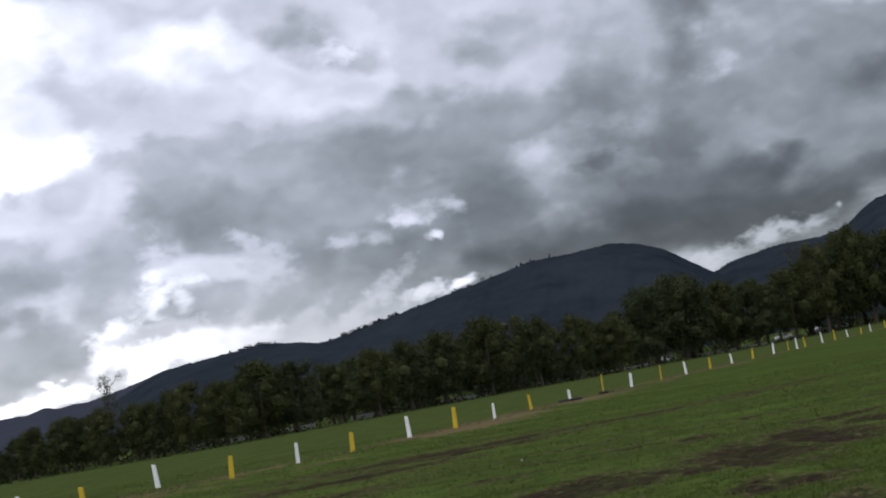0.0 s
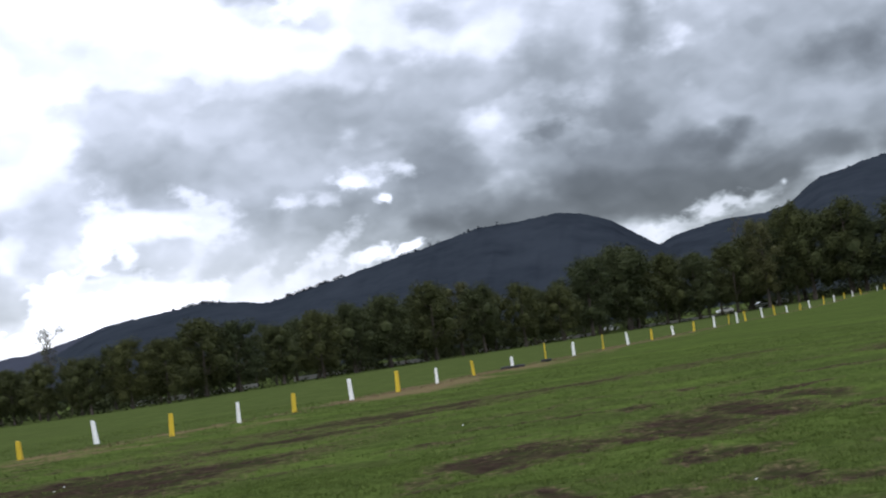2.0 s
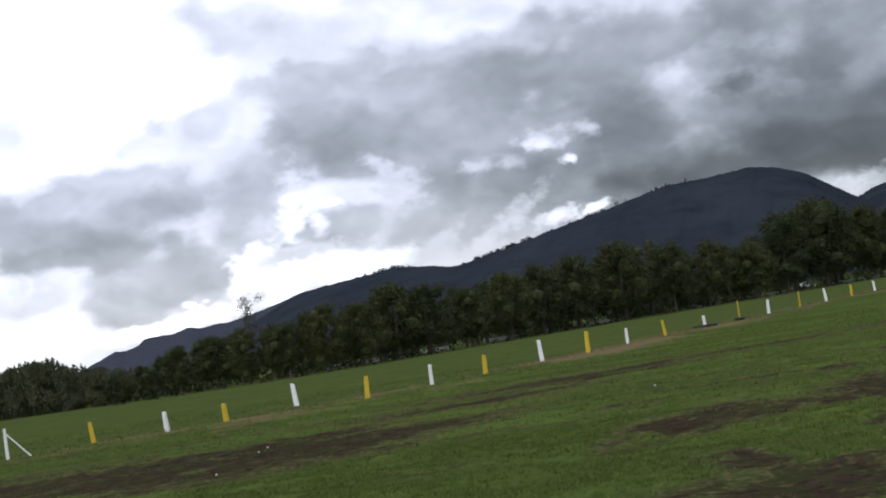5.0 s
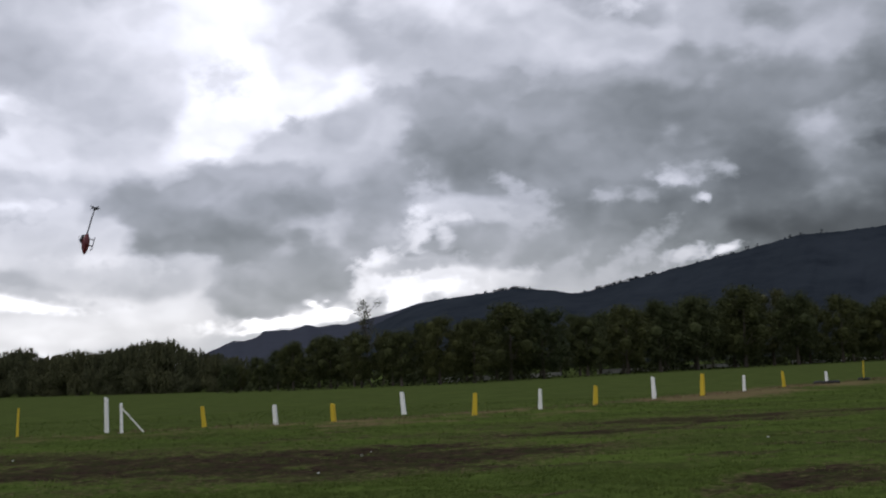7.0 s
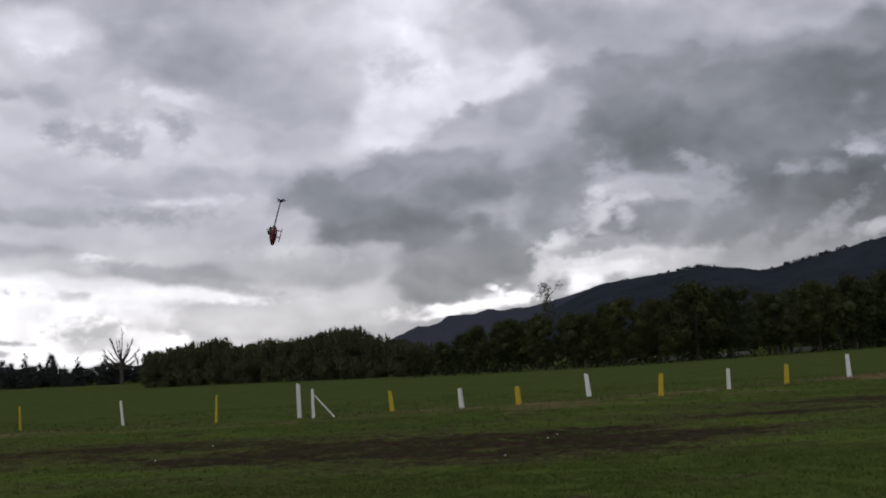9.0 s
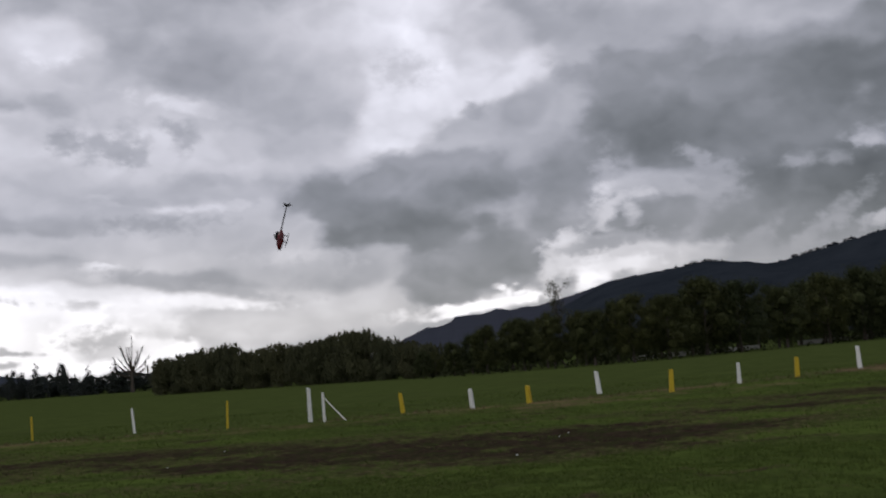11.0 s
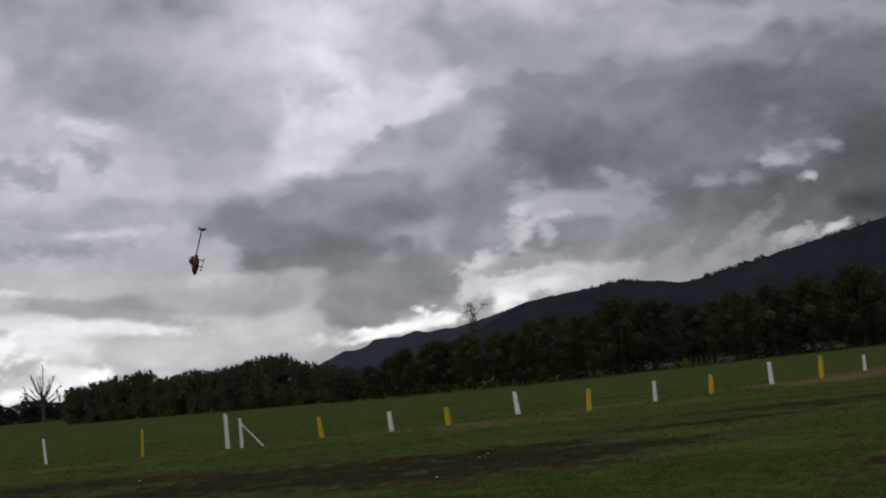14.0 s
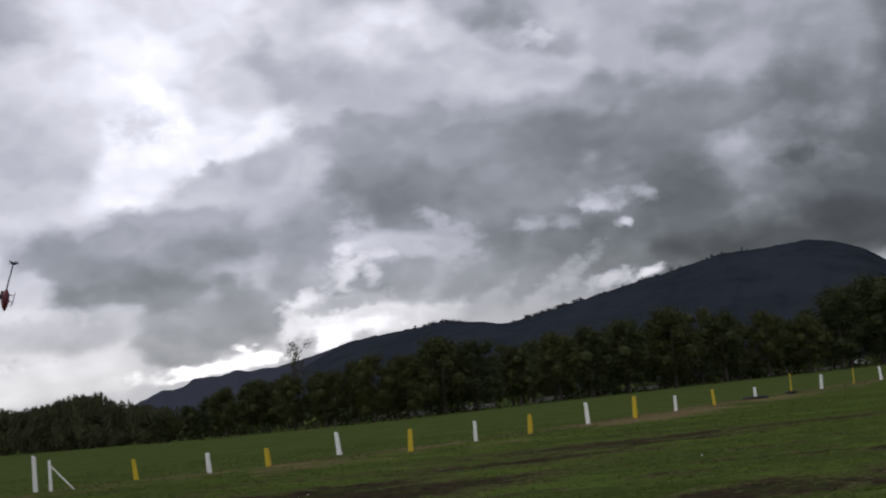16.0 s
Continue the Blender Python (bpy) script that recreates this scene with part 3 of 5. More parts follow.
def mesh_from(name, verts, faces, mat, smooth=False):
    me = bpy.data.meshes.new(name)
    me.from_pydata([tuple(v) for v in verts], [], [tuple(f) for f in faces])
    me.materials.append(mat)
    if smooth:
        me.polygons.foreach_set("use_smooth", [True] * len(me.polygons))
    me.update()
    return me


def part(name, bm, mat, parent, label=""):
    me = bpy.data.meshes.new(name)
    bm.to_mesh(me)
    bm.free()
    me.materials.append(mat)
    ob = new(name, me)
    ob.parent = parent
    if label:
        tagged(ob, label)
    return ob


def mesh_part(name, me, parent, label=""):
    ob = new(name, me)
    ob.parent = parent
    if label:
        tagged(ob, label)
    return ob


def thing(name, x, y, z, label, category, group="", turn=0.0):
    ob = new(name)
    ob.empty_display_size = 0.2
    ob.matrix_world = pose(x, y, z, 0, 0, turn)
    return tagged(ob, label, category, group)


def tube(bm, points, radii, sides=8):
    """A tapered round limb through the points."""
    rings = []
    for i, p in enumerate(points):
        p = Vector(p)
        a = Vector(points[max(0, i - 1)])
        b = Vector(points[min(len(points) - 1, i + 1)])
        q = (b - a).normalized().to_track_quat("Z", "Y")
        rings.append([bm.verts.new(p + q @ Vector((radii[i] * math.cos(k * math.tau / sides), radii[i] * math.sin(k * math.tau / sides), 0))) for k in range(sides)])
    for r, s in zip(rings, rings[1:]):
        for k in range(sides):
            bm.faces.new((r[k], r[(k + 1) % sides], s[(k + 1) % sides], s[k]))
    bm.faces.new(rings[0][::-1])
    bm.faces.new(rings[-1])
    return bm


def polar(az, d):
    return d * math.sin(radians(az)), d * math.cos(radians(az))


def profile(table, a):
    return float(np.interp(a, [p[0] for p in table], [p[1] for p in table]))


# ---- ground: one sheet to the horizon ----
FENCE = [(-46, 33.5), (-34.9, 35.5), (-20, 38.3), (-12, 42.0), (-6.8, 46.5), (-0.8, 56.0), (5.7, 70.6), (25.8, 110.9), (94, 247)]
TRACK = [(-40, 26), (-24, 24.6), (-16, 23.6), (-10, 23.2), (-6.5, 24.2), (-4, 29.0), (-1.4, 34.0), (3.2, 37.0), (8, 40), (12, 43)]


def distance_to(line, x, y):
    best = np.full(np.shape(x), 1e9)
    for (ax, ay), (bx, by) in zip(line, line[1:]):
        dx, dy = bx - ax, by - ay
        t = np.clip(((x - ax) * dx + (y - ay) * dy) / (dx * dx + dy * dy), 0, 1)
        best = np.minimum(best, np.hypot(x - ax - t * dx, y - ay - t * dy))
    return best


MUD = [(1.4, 10.9, 1.3, 1.25), (1.1, 12.9, 0.45, 0.6), (3.0, 9.6, 0.8, 0.5), (3.5, 12.2, 0.7, 0.5), (3.4, 14.6, 0.7, 0.6), (5.0, 14.1, 0.3, 0.3), (0.9, 17.8, 0.8, 1.6), (1.8, 18.4, 0.85, 1.8),
       (3.0, 18.5, 0.55, 0.8), (4.2, 19.2, 0.9, 2.5), (5.6, 20.6, 0.8, 2.1), (7.0, 22.2, 0.5, 1.2), (4.2, 24.6, 0.6, 0.9), (14.0, 34.2, 1.5, 1.9), (8.9, 20.4, 0.7, 0.5), (6.8, 24.5, 1.4, 0.5), (2.5, 25.0, 1.8, 0.4)]


def mud_at(x, y):
    wx = x + 1.0 * (fbm(x * 0.9, y * 0.9, 5) - 0.5) + 0.5 * (fbm(x * 3.1, y * 2.3, 6) - 0.5)
    wy = y + 1.8 * (fbm(x * 0.9, y * 0.9, 9) - 0.5) + 1.0 * (fbm(x * 3.1, y * 2.3, 10) - 0.5)
    m = np.clip(1.35 - distance_to(TRACK, wx, wy) / np.interp(x, [-20, -6, -1, 5], [6.6, 5.6, 3.4, 1.5]), 0, 1) * np.clip(0.58 + 2.8 * (fbm(x * 0.2 + 0.06 * y, y * 0.5 - 0.1 * x, 21, 5, 0.6) - 0.42), 0, 1)
    for cx, cy, rx, ry in MUD:
        m = np.maximum(m, 0.95 * np.clip(1.5 - np.hypot((wx - cx) / rx, (wy - cy) / ry), 0, 1))
    m = m * np.clip(0.48 + 1.15 * fbm(x * 1.4 + 3.1, y * 0.9, 25, 4, 0.6), 0, 1.05)
    clods = np.clip((fbm(x * 0.45, y * 0.8, 33, 6, 0.6) - 0.58) * 4.5, 0, 0.8)
    return np.clip(np.maximum(m, np.where(distance_to(FENCE, x, y) < 2, 0, clods) * (y < 42)), 0, 1)


def straw_at(x, y):
    wob = 0.9 * (fbm(x * 0.5, y * 0.5, 41) - 0.5)
    return np.clip(1.25 - np.abs(distance_to(FENCE, x, y + 2.0) + 1.6 * wob) / 4.0, 0, 1) * np.clip(5.0 * (fbm(x * 0.22, y * 0.22, 47, 5, 0.6) - 0.32), np.interp(x, [-10, 2], [0.45, 0.08]), 1) * np.interp(x, [6, 30], [1, 0.35])


def turf(x, y, mud=None, straw=None):
    """Height of the uneven turf."""
    mud = mud_at(x, y) if mud is None else mud
    straw = straw_at(x, y) if straw is None else straw
    near = np.clip(1 - np.hypot(x, y) / 120, 0, 1)
    return land(x, y) + near * (0.10 * (fbm(x * 0.25, y * 0.25, 61) - 0.5) + 0.17 * (fbm(x * 1.5, y * 1.5, 67, 5, 0.62) - 0.5) + 0.05 * (fbm(x * 5, y * 5, 71, 3) - 0.5)) - 0.03 * mud + 0.10 * straw * near


def build_ground():
    az = np.concatenate([np.arange(-180, -52, 4.0), np.arange(-52, 30, 0.36), np.arange(30, 180, 4.0)])
    r = np.concatenate([[0.0, 1.5, 3.0, 4.5], np.geomspace(6, 70, 270), np.geomspace(72, 4600, 70)])
    A, Rr = np.meshgrid(np.radians(az), r, indexing="ij")
    x, y = Rr * np.sin(A), Rr * np.cos(A)
    mud, straw = mud_at(x, y), straw_at(x, y)
    beyond = np.clip((y - np.interp(x, [q[0] for q in FENCE], [q[1] for q in FENCE])) / 3 + 0.5, 0, 1)
    z = turf(x, y, mud, straw)
    n, k = len(az), len(r)
    idx = np.arange(n * k).reshape(n, k)
    a, b = idx, np.roll(idx, -1, axis=0)
    faces = np.stack([a[:, :-1], a[:, 1:], b[:, 1:], b[:, :-1]], -1).reshape(-1, 4)
    me = mesh_from("ground", np.stack([x, y, z], -1).reshape(-1, 3).tolist(), faces.tolist(), M_ground, True)
    for name, values in (("mud", mud), ("straw", straw), ("paddock", beyond)):
        at = me.attributes.new(name, "FLOAT", "POINT")
        at.data.foreach_set("value", values.reshape(-1).astype(np.float32))
    tagged(new("ground", me), "green pasture with bare muddy patches and a worn track", "ground", kind="structure")


build_ground()


def build_grass(name, n, r0, r1, size, label, seed):
    rng = np.random.default_rng(seed)
    az = np.radians(rng.uniform(-50, 28, n))
    r = np.sqrt(rng.uniform(r0 * r0, r1 * r1, n))
    x, y = r * np.sin(az), r * np.cos(az)
    keep = (mud_at(x, y) + 0.8 * (fbm(x * 3.5, y * 3.5, 77) - 0.5) < 0.42)
    keep &= straw_at(x, y) + rng.uniform(-0.3, 0.3, n) < 0.5
    keep &= fbm(x * 1.1, y * 1.1, 83) + rng.uniform(-0.15, 0.15, n) > 0.42
    x, y = x[keep], y[keep]
    z = turf(x, y) - 0.03
    count = len(x)
    base = np.stack([x, y, z], -1)
    out = []
    for b in range(4):
        ang = rng.uniform(0, math.tau, count)
        hgt = size * rng.uniform(0.6, 1.5, count)
        lean = hgt * rng.uniform(0.4, 1.7, count)
        wid = size * 0.20 * rng.uniform(0.7, 1.4, count)
        off = size * 0.8 * rng.normal(0, 1, (count, 2))
        side = np.stack([-np.sin(ang) * wid, np.cos(ang) * wid, 0 * ang], -1)
        root = base + np.concatenate([off, np.zeros((count, 1))], 1)
        tip = root + np.stack([np.cos(ang) * lean, np.sin(ang) * lean, hgt + 0.04], -1)
        out.append(np.stack([root - side, root + side, tip], 1))
    v = np.concatenate(out, 0).reshape(-1, 3)
    f = np.arange(len(v)).reshape(-1, 3)
    me = mesh_from(name, v.tolist(), f.tolist(), M_blade)
    tagged(new(name, me), label, "grass", kind="stuff")


build_grass("grass", 110000, 7, 20, 0.026, "short green pasture grass in uneven tufts", 3)
def build_tussocks():
    """Rough clumps of longer grass, thickest round the bare patches."""
    g = np.random.default_rng(8)
    az, r = np.radians(g.uniform(-50, 28, 20000)), np.sqrt(g.uniform(49, 45 ** 2, 20000))
    x, y = r * np.sin(az), r * np.cos(az)
    m = mud_at(x, y)
    keep = ((m > 0.12) & (g.uniform(0, 1, len(x)) < np.clip(0.75 - 1.1 * m, 0.0, 1))) | (fbm(x * 0.8, y * 0.8, 95) > 0.63)
    x, y = x[keep], y[keep]
    n = len(x)
    out = []
    for b in range(7):
        a, h = g.uniform(0, math.tau, n), g.uniform(0.02, 0.075, n)
        rx, ry = x + g.normal(0, 0.07, n), y + g.normal(0, 0.07, n)
        z = turf(rx, ry) - 0.04
        root = np.stack([rx, ry, z], -1)
        side = np.stack([-np.sin(a), np.cos(a), 0 * a], -1) * g.uniform(0.006, 0.014, n)[:, None]
        tip = root + np.stack([np.cos(a) * h * 1.5, np.sin(a) * h * 1.5, h * 0.55 + 0.04], -1)
        out.append(np.stack([root - side, root + side, tip], 1))
    v = np.concatenate(out, 0).reshape(-1, 3)
    me = mesh_from("grass", v.tolist(), np.arange(len(v)).reshape(-1, 3).tolist(), M_blade)
    tagged(new("grass", me), "rough grass clumps round the muddy patches", "grass", kind="stuff")


build_tussocks()
build_grass("grass", 40000, 20, 62, 0.045, "grazed green grass of the meadow", 4)


# ---- mountains ----
def build_hill(name, crest, dist, foot, label, seed, rough=1.0, mat=M_hazed_forest):
    """A wooded ridge: its crest line as bearings and heights in degrees at a distance, sloping down to its foot."""
    az = np.arange(crest[0][0], crest[-1][0], 0.045)
    el = np.interp(az, [c[0] for c in crest], [c[1] for c in crest])
    k = np.hanning(9)
    pad = np.pad(el, 4, mode="edge")
    el = np.convolve(pad, k / k.sum(), "valid")
    s = np.linspace(0, 1, 46)
    A, S = np.meshgrid(np.radians(az), s, indexing="ij")
    E = np.repeat(el[:, None], len(s), 1)
    d = dist + (foot - dist) * S
    top = EYE + dist * np.tan(np.radians(E))
    x, y = d * np.sin(A), d * np.cos(A)
    gully = fbm(np.degrees(A) * 0.8 + S * 1.2, S * 0.8, seed, 3, 0.5) - 0.5
    fall = (1 - S) ** 1.15
    z = top * fall + rough * (top * 0.09 * gully * np.clip(S * 3, 0, 1) * np.clip((1 - S) * 2, 0, 1))
    # tree tops ruffle the crest and the slope
    z = z + (fbm(x / 22, y / 22, seed + 5, 3, 0.6) - 0.45) * 4.0 * rough * (dist / 2600) * (S < 0.01)
    tufts = np.clip(fbm(np.degrees(A) * 14, S * 0, seed + 9, 2, 0.6) - 0.60, 0, 1) * (S < 0.01) * 14 * np.clip(3 * fbm(np.degrees(A) * 0.5, S * 0, seed + 3, 2) - 1, 0, 1) * rough * (dist / 2600)
    z = np.maximum(z + tufts, -2)
    z = np.where(S > 0.985, -3, z)
    n, m = A.shape
    # a back slope closes the ridge behind
    bx, by = (dist + 500) * np.sin(A[:, :1]), (dist + 500) * np.cos(A[:, :1])
    x, y, z = np.hstack([bx, x]), np.hstack([by, y]), np.hstack([-3 + 0 * bx, z])
    m += 1
    idx = np.arange(n * m).reshape(n, m)
    faces = np.stack([idx[:-1, :-1], idx[1:, :-1], idx[1:, 1:], idx[:-1, 1:]], -1).reshape(-1, 4)
    me = mesh_from(name, np.stack([x, y, z], -1).reshape(-1, 3).tolist(), faces.tolist(), mat, True)
    tagged(new(name, me), label, "mountain", kind="structure")


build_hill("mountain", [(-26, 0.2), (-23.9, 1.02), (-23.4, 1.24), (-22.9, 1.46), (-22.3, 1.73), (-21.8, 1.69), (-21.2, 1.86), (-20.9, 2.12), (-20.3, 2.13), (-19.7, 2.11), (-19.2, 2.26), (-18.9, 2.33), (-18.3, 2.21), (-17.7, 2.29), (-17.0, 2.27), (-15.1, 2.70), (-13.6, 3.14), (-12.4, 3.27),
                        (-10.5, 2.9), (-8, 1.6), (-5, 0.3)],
           3400, 1500, "hazy blue wooded ridge at the mountain's end", 171, 0.8, M_hazed_ridge)
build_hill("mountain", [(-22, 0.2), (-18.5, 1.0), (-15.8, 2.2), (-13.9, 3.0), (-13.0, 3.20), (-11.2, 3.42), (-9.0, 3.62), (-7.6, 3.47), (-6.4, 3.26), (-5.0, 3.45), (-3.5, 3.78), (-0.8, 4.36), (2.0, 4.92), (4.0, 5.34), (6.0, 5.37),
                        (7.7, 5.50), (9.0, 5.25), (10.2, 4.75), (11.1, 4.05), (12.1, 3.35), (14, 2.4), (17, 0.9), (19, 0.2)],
           2600, 900, "dark haze-blue wooded mountain with a rounded summit", 101)
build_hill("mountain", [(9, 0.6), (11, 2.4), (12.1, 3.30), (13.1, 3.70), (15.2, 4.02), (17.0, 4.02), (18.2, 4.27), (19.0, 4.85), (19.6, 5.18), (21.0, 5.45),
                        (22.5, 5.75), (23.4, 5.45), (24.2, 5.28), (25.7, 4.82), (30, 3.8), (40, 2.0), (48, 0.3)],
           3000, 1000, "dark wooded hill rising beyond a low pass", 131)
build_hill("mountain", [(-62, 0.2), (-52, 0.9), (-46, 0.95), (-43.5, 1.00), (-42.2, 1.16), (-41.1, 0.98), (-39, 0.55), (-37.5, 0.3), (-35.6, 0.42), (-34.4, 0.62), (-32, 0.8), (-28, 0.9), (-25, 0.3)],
           4200, 2600, "low far haze-blue hills on the horizon", 151, 0.6, M_hazed_hill)


# ---- trees ----
def leaf_cloud(rng, centres, radii, count, size, squash=0.85, up=0.0):
    """Leaf sprays scattered over clumps: small blades that lie roughly along the clump's outside."""
    pick = rng.choice(len(centres), count, p=radii ** 2 / np.sum(radii ** 2))
    n = rng.normal(0, 1, (count, 3))
    n /= np.linalg.norm(n, axis=1)[:, None]
    p = centres[pick] + n * (radii[pick] * rng.uniform(0.55, 1.75, count))[:, None] * np.array([1, 1, squash])
    face = n + 0.85 * rng.normal(0, 1, (count, 3)) + np.array([0, 0, 0.25])
    axis = np.cross(face, rng.normal(0, 1, (count, 3)))
    axis /= np.linalg.norm(axis, axis=1)[:, None]
    axis += np.array([0, 0, up * 1.7])
    axis /= np.linalg.norm(axis, axis=1)[:, None]
    side = np.cross(axis, face)
    side /= np.linalg.norm(side, axis=1)[:, None]
    s = (size * rng.uniform(0.6, 1.5, count))[:, None]
    tip, wing = axis * s * (1 + up), side * s * 0.42
    v = np.stack([p - tip * 0.5, p + wing, p + tip * 0.6, p - wing], 1).reshape(-1, 3)
    return v, np.arange(len(v)).reshape(-1, 4)


def core_mesh(centres, radii, scale):
    bm = bmesh.new()
    for c, r in zip(centres, radii):
        bmesh.ops.create_icosphere(bm, subdivisions=1, radius=float(r * scale), matrix=Matrix.Translation([float(q) for q in c]))
    v = np.array([q.co[:] for q in bm.verts])
    f = [[q.index for q in face.verts] for face in bm.faces]
    bm.free()
    return v, f


def crown_mesh(seed, mat, width, height, low, clumps, leaves, size, style="round"):
    """A crown of leaf clumps for a tree of that height; low is where the leaves begin."""
    rng = np.random.default_rng(seed)
    # boughs first, then clumps of foliage of many sizes round each of them
    boughs = max(10, clumps // 11)
    t = (np.arange(boughs) + rng.uniform(0.1, 0.9, boughs)) / boughs
    if style == "round":
        spread = np.sin(np.pi * np.clip(0.14 + 0.78 * t, 0, 1)) ** 0.7
    else:
        spread = 0.55 + 0.45 * np.sin(np.pi * (0.2 + 0.72 * t))
    ang, rad = np.arange(boughs) * 2.4 + rng.uniform(-0.5, 0.5, boughs), np.sqrt(rng.uniform(0.12, 1, boughs))
    reach = width * 0.5 * spread * rad * 0.74
    mid = np.stack([reach * np.cos(ang), reach * np.sin(ang), low + (height - low) * (0.06 + 0.86 * t)], -1)
    size_of = width * rng.uniform(0.09, 0.20, boughs) * (0.7 + 0.3 * spread)
    pick = rng.integers(0, boughs, clumps)
    way = rng.normal(0, 1, (clumps, 3))
    way /= np.linalg.norm(way, axis=1)[:, None]
    c = mid[pick] + way * (size_of[pick] * rng.uniform(0.2, 1.05, clumps))[:, None] * np.array([1.1, 1.1, 0.85])
    r = width * 0.022 + width * 0.085 * rng.uniform(0, 1, clumps) ** 2
    c[:, 2] = np.clip(c[:, 2], low + r * 0.5, height - r * 0.4)
    v1, f1 = leaf_cloud(rng, c, r + width * 0.012, leaves, size, 0.95, 0.06)
    v2, f2 = core_mesh(np.concatenate([mid, c]), np.concatenate([size_of * 0.62, r * 0.45]), 1.0)
    return mesh_from("crown", np.concatenate([v1, v2]).tolist(), f1.tolist() + [[i + len(v1) for i in f] for f in f2], mat)


def trunk_mesh(seed, height, radius, limbs, top=0.75):
    rng = random.Random(seed)
    bm = bmesh.new()
    pts, rad = [], []
    x = y = 0.0
    for i in range(7):
        q = i / 6
        pts.append((x, y, height * top * q - (0.25 if i == 0 else 0)))
        rad.append(radius * (1.25 if i == 0 else 1 - 0.75 * q))
        x += rng.uniform(-0.05, 0.05) * height * 0.2
        y += rng.uniform(-0.05, 0.05) * height * 0.2
    tube(bm, pts, rad, 8)
    for k in range(limbs):
        i = rng.randint(2, 5)
        a, l = rng.uniform(0, math.tau), height * rng.uniform(0.16, 0.3)
        p = Vector(pts[i])
        d = Vector((math.cos(a), math.sin(a), rng.uniform(0.4, 1.1))).normalized()
        tube(bm, [p, p + d * l * 0.5, p + d * l + Vector((0, 0, l * 0.15))], [rad[i] * 0.55, rad[i] * 0.35, rad[i] * 0.12], 6)
    me = bpy.data.meshes.new("trunk")
    bm.to_mesh(me)
    bm.free()
    me.materials.append(M_bark)
    return me


# unit trees, 10 m tall, scaled when placed
ROUND = [(crown_mesh(200 + i, M_leaf if i % 2 else M_leaf_olive, 7.6 + 0.5 * (i % 3), 10.0, 1.1 + 0.3 * (i % 3), 240, 15000, 0.15, "round"), trunk_mesh(300 + i, 10, 0.24, 6)) for i in range(5)]
TALL = [(crown_mesh(220 + i, M_leaf_olive if i % 2 else M_leaf, 5.4 + 0.5 * (i % 2), 10.0, 1.1, 210, 12500, 0.145, "tall"), trunk_mesh(320 + i, 10, 0.20, 6, 0.85)) for i in range(4)]
TURNED = [(crown_mesh(280 + i, M_leaf_turned, 5.6, 10.0, 1.3, 200, 12500, 0.145, "tall"), trunk_mesh(380 + i, 10, 0.2, 6, 0.85)) for i in range(2)]
FARTREE = [(crown_mesh(260 + i, M_hazed_foliage, 7.8, 10.0, 0.1, 150, 6500, 0.22, "round"), trunk_mesh(360 + i, 10, 0.2, 4)) for i in range(3)]


def spire_mesh(seed, width):
    """A pointed conifer: whorls of drooping sprays that shorten towards the tip."""
    g = np.random.default_rng(seed)
    c, r = [], []
    for k in range(26):
        t = k / 25
        reach = width * 0.5 * ((1 - t) ** 0.65 * 0.9 + 0.06) * g.uniform(0.7, 1.25)
        for j in range(max(1, int(7 * (1 - t) + 1))):
            a, q = g.uniform(0, math.tau), g.uniform(0.35, 1.0)
            c.append((reach * q * math.cos(a), reach * q * math.sin(a), 0.5 + 9.1 * t - 0.25 * q * reach))
            r.append(0.16 + 0.36 * (1 - t))
    c, r = np.array(c), np.array(r)
    v1, f1 = leaf_cloud(g, c, r, 4200, 0.22, 0.8, 0.2)
    v2, f2 = core_mesh(c, r, 0.7)
    return mesh_from("crown", np.concatenate([v1, v2]).tolist(), f1.tolist() + [[i + len(v1) for i in f] for f in f2], M_hazed_foliage)


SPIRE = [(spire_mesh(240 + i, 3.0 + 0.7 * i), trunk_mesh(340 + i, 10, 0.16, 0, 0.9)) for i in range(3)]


def tree(mesh_pair, az, d, height, label, category, group, turn=0.0, wide=1.0):
    x, y = polar(az, d)
    ob = thing("tree", x, y, float(land(x, y)), label, category, group, turn)
    s = height / 10
    ob.scale = (s * wide, s * wide, s)
    mesh_part("trunk", mesh_pair[1], ob)
    mesh_part("crown", mesh_pair[0], ob)
    return ob


TOPS = [(-23, 0.7), (-21.6, 0.85), (-20.5, 1.45), (-19, 1.8), (-16.6, 2.1), (-14.1, 2.2), (-11.5, 2.75), (-8.9, 3.15), (-7.2, 2.5), (-4.8, 2.7), (-2.3, 3.0), (-0.4, 3.1), (2.2, 3.3),
        (4.5, 3.1), (5.9, 2.85), (7.0, 2.4), (8.4, 3.2), (10.5, 3.65), (12.0, 3.0), (13.6, 3.1), (15.7, 3.5), (17.8, 4.4), (20.0, 4.1), (21.6, 3.8), (23.1, 4.2), (23.9, 2.9)]
BASE = [(-24, 150), (-19, 140), (-12, 136), (-8, 150), (-3, 172), (1, 192), (6, 212), (10, 246), (14, 275), (18, 290), (24, 290)]
rng = random.Random(11)


def tree_row(a0, a1, back, spacing, lo, hi, kinds, label, group):
    az = a0
    while az < a1:
        d = profile(BASE, az) + back + rng.uniform(-3, 3)
        h = (d * math.tan(radians(profile(TOPS, az))) + EYE) * rng.uniform(lo, hi) - float(land(*polar(az, d)))
        tree(rng.choice(kinds), az, d, max(h, 3.0), label, "tree", group, rng.uniform(0, 360), rng.uniform(0.9, 1.15))
        az += math.degrees(spacing * max(0.7, h / 12) * rng.uniform(0.8, 1.25) / d)


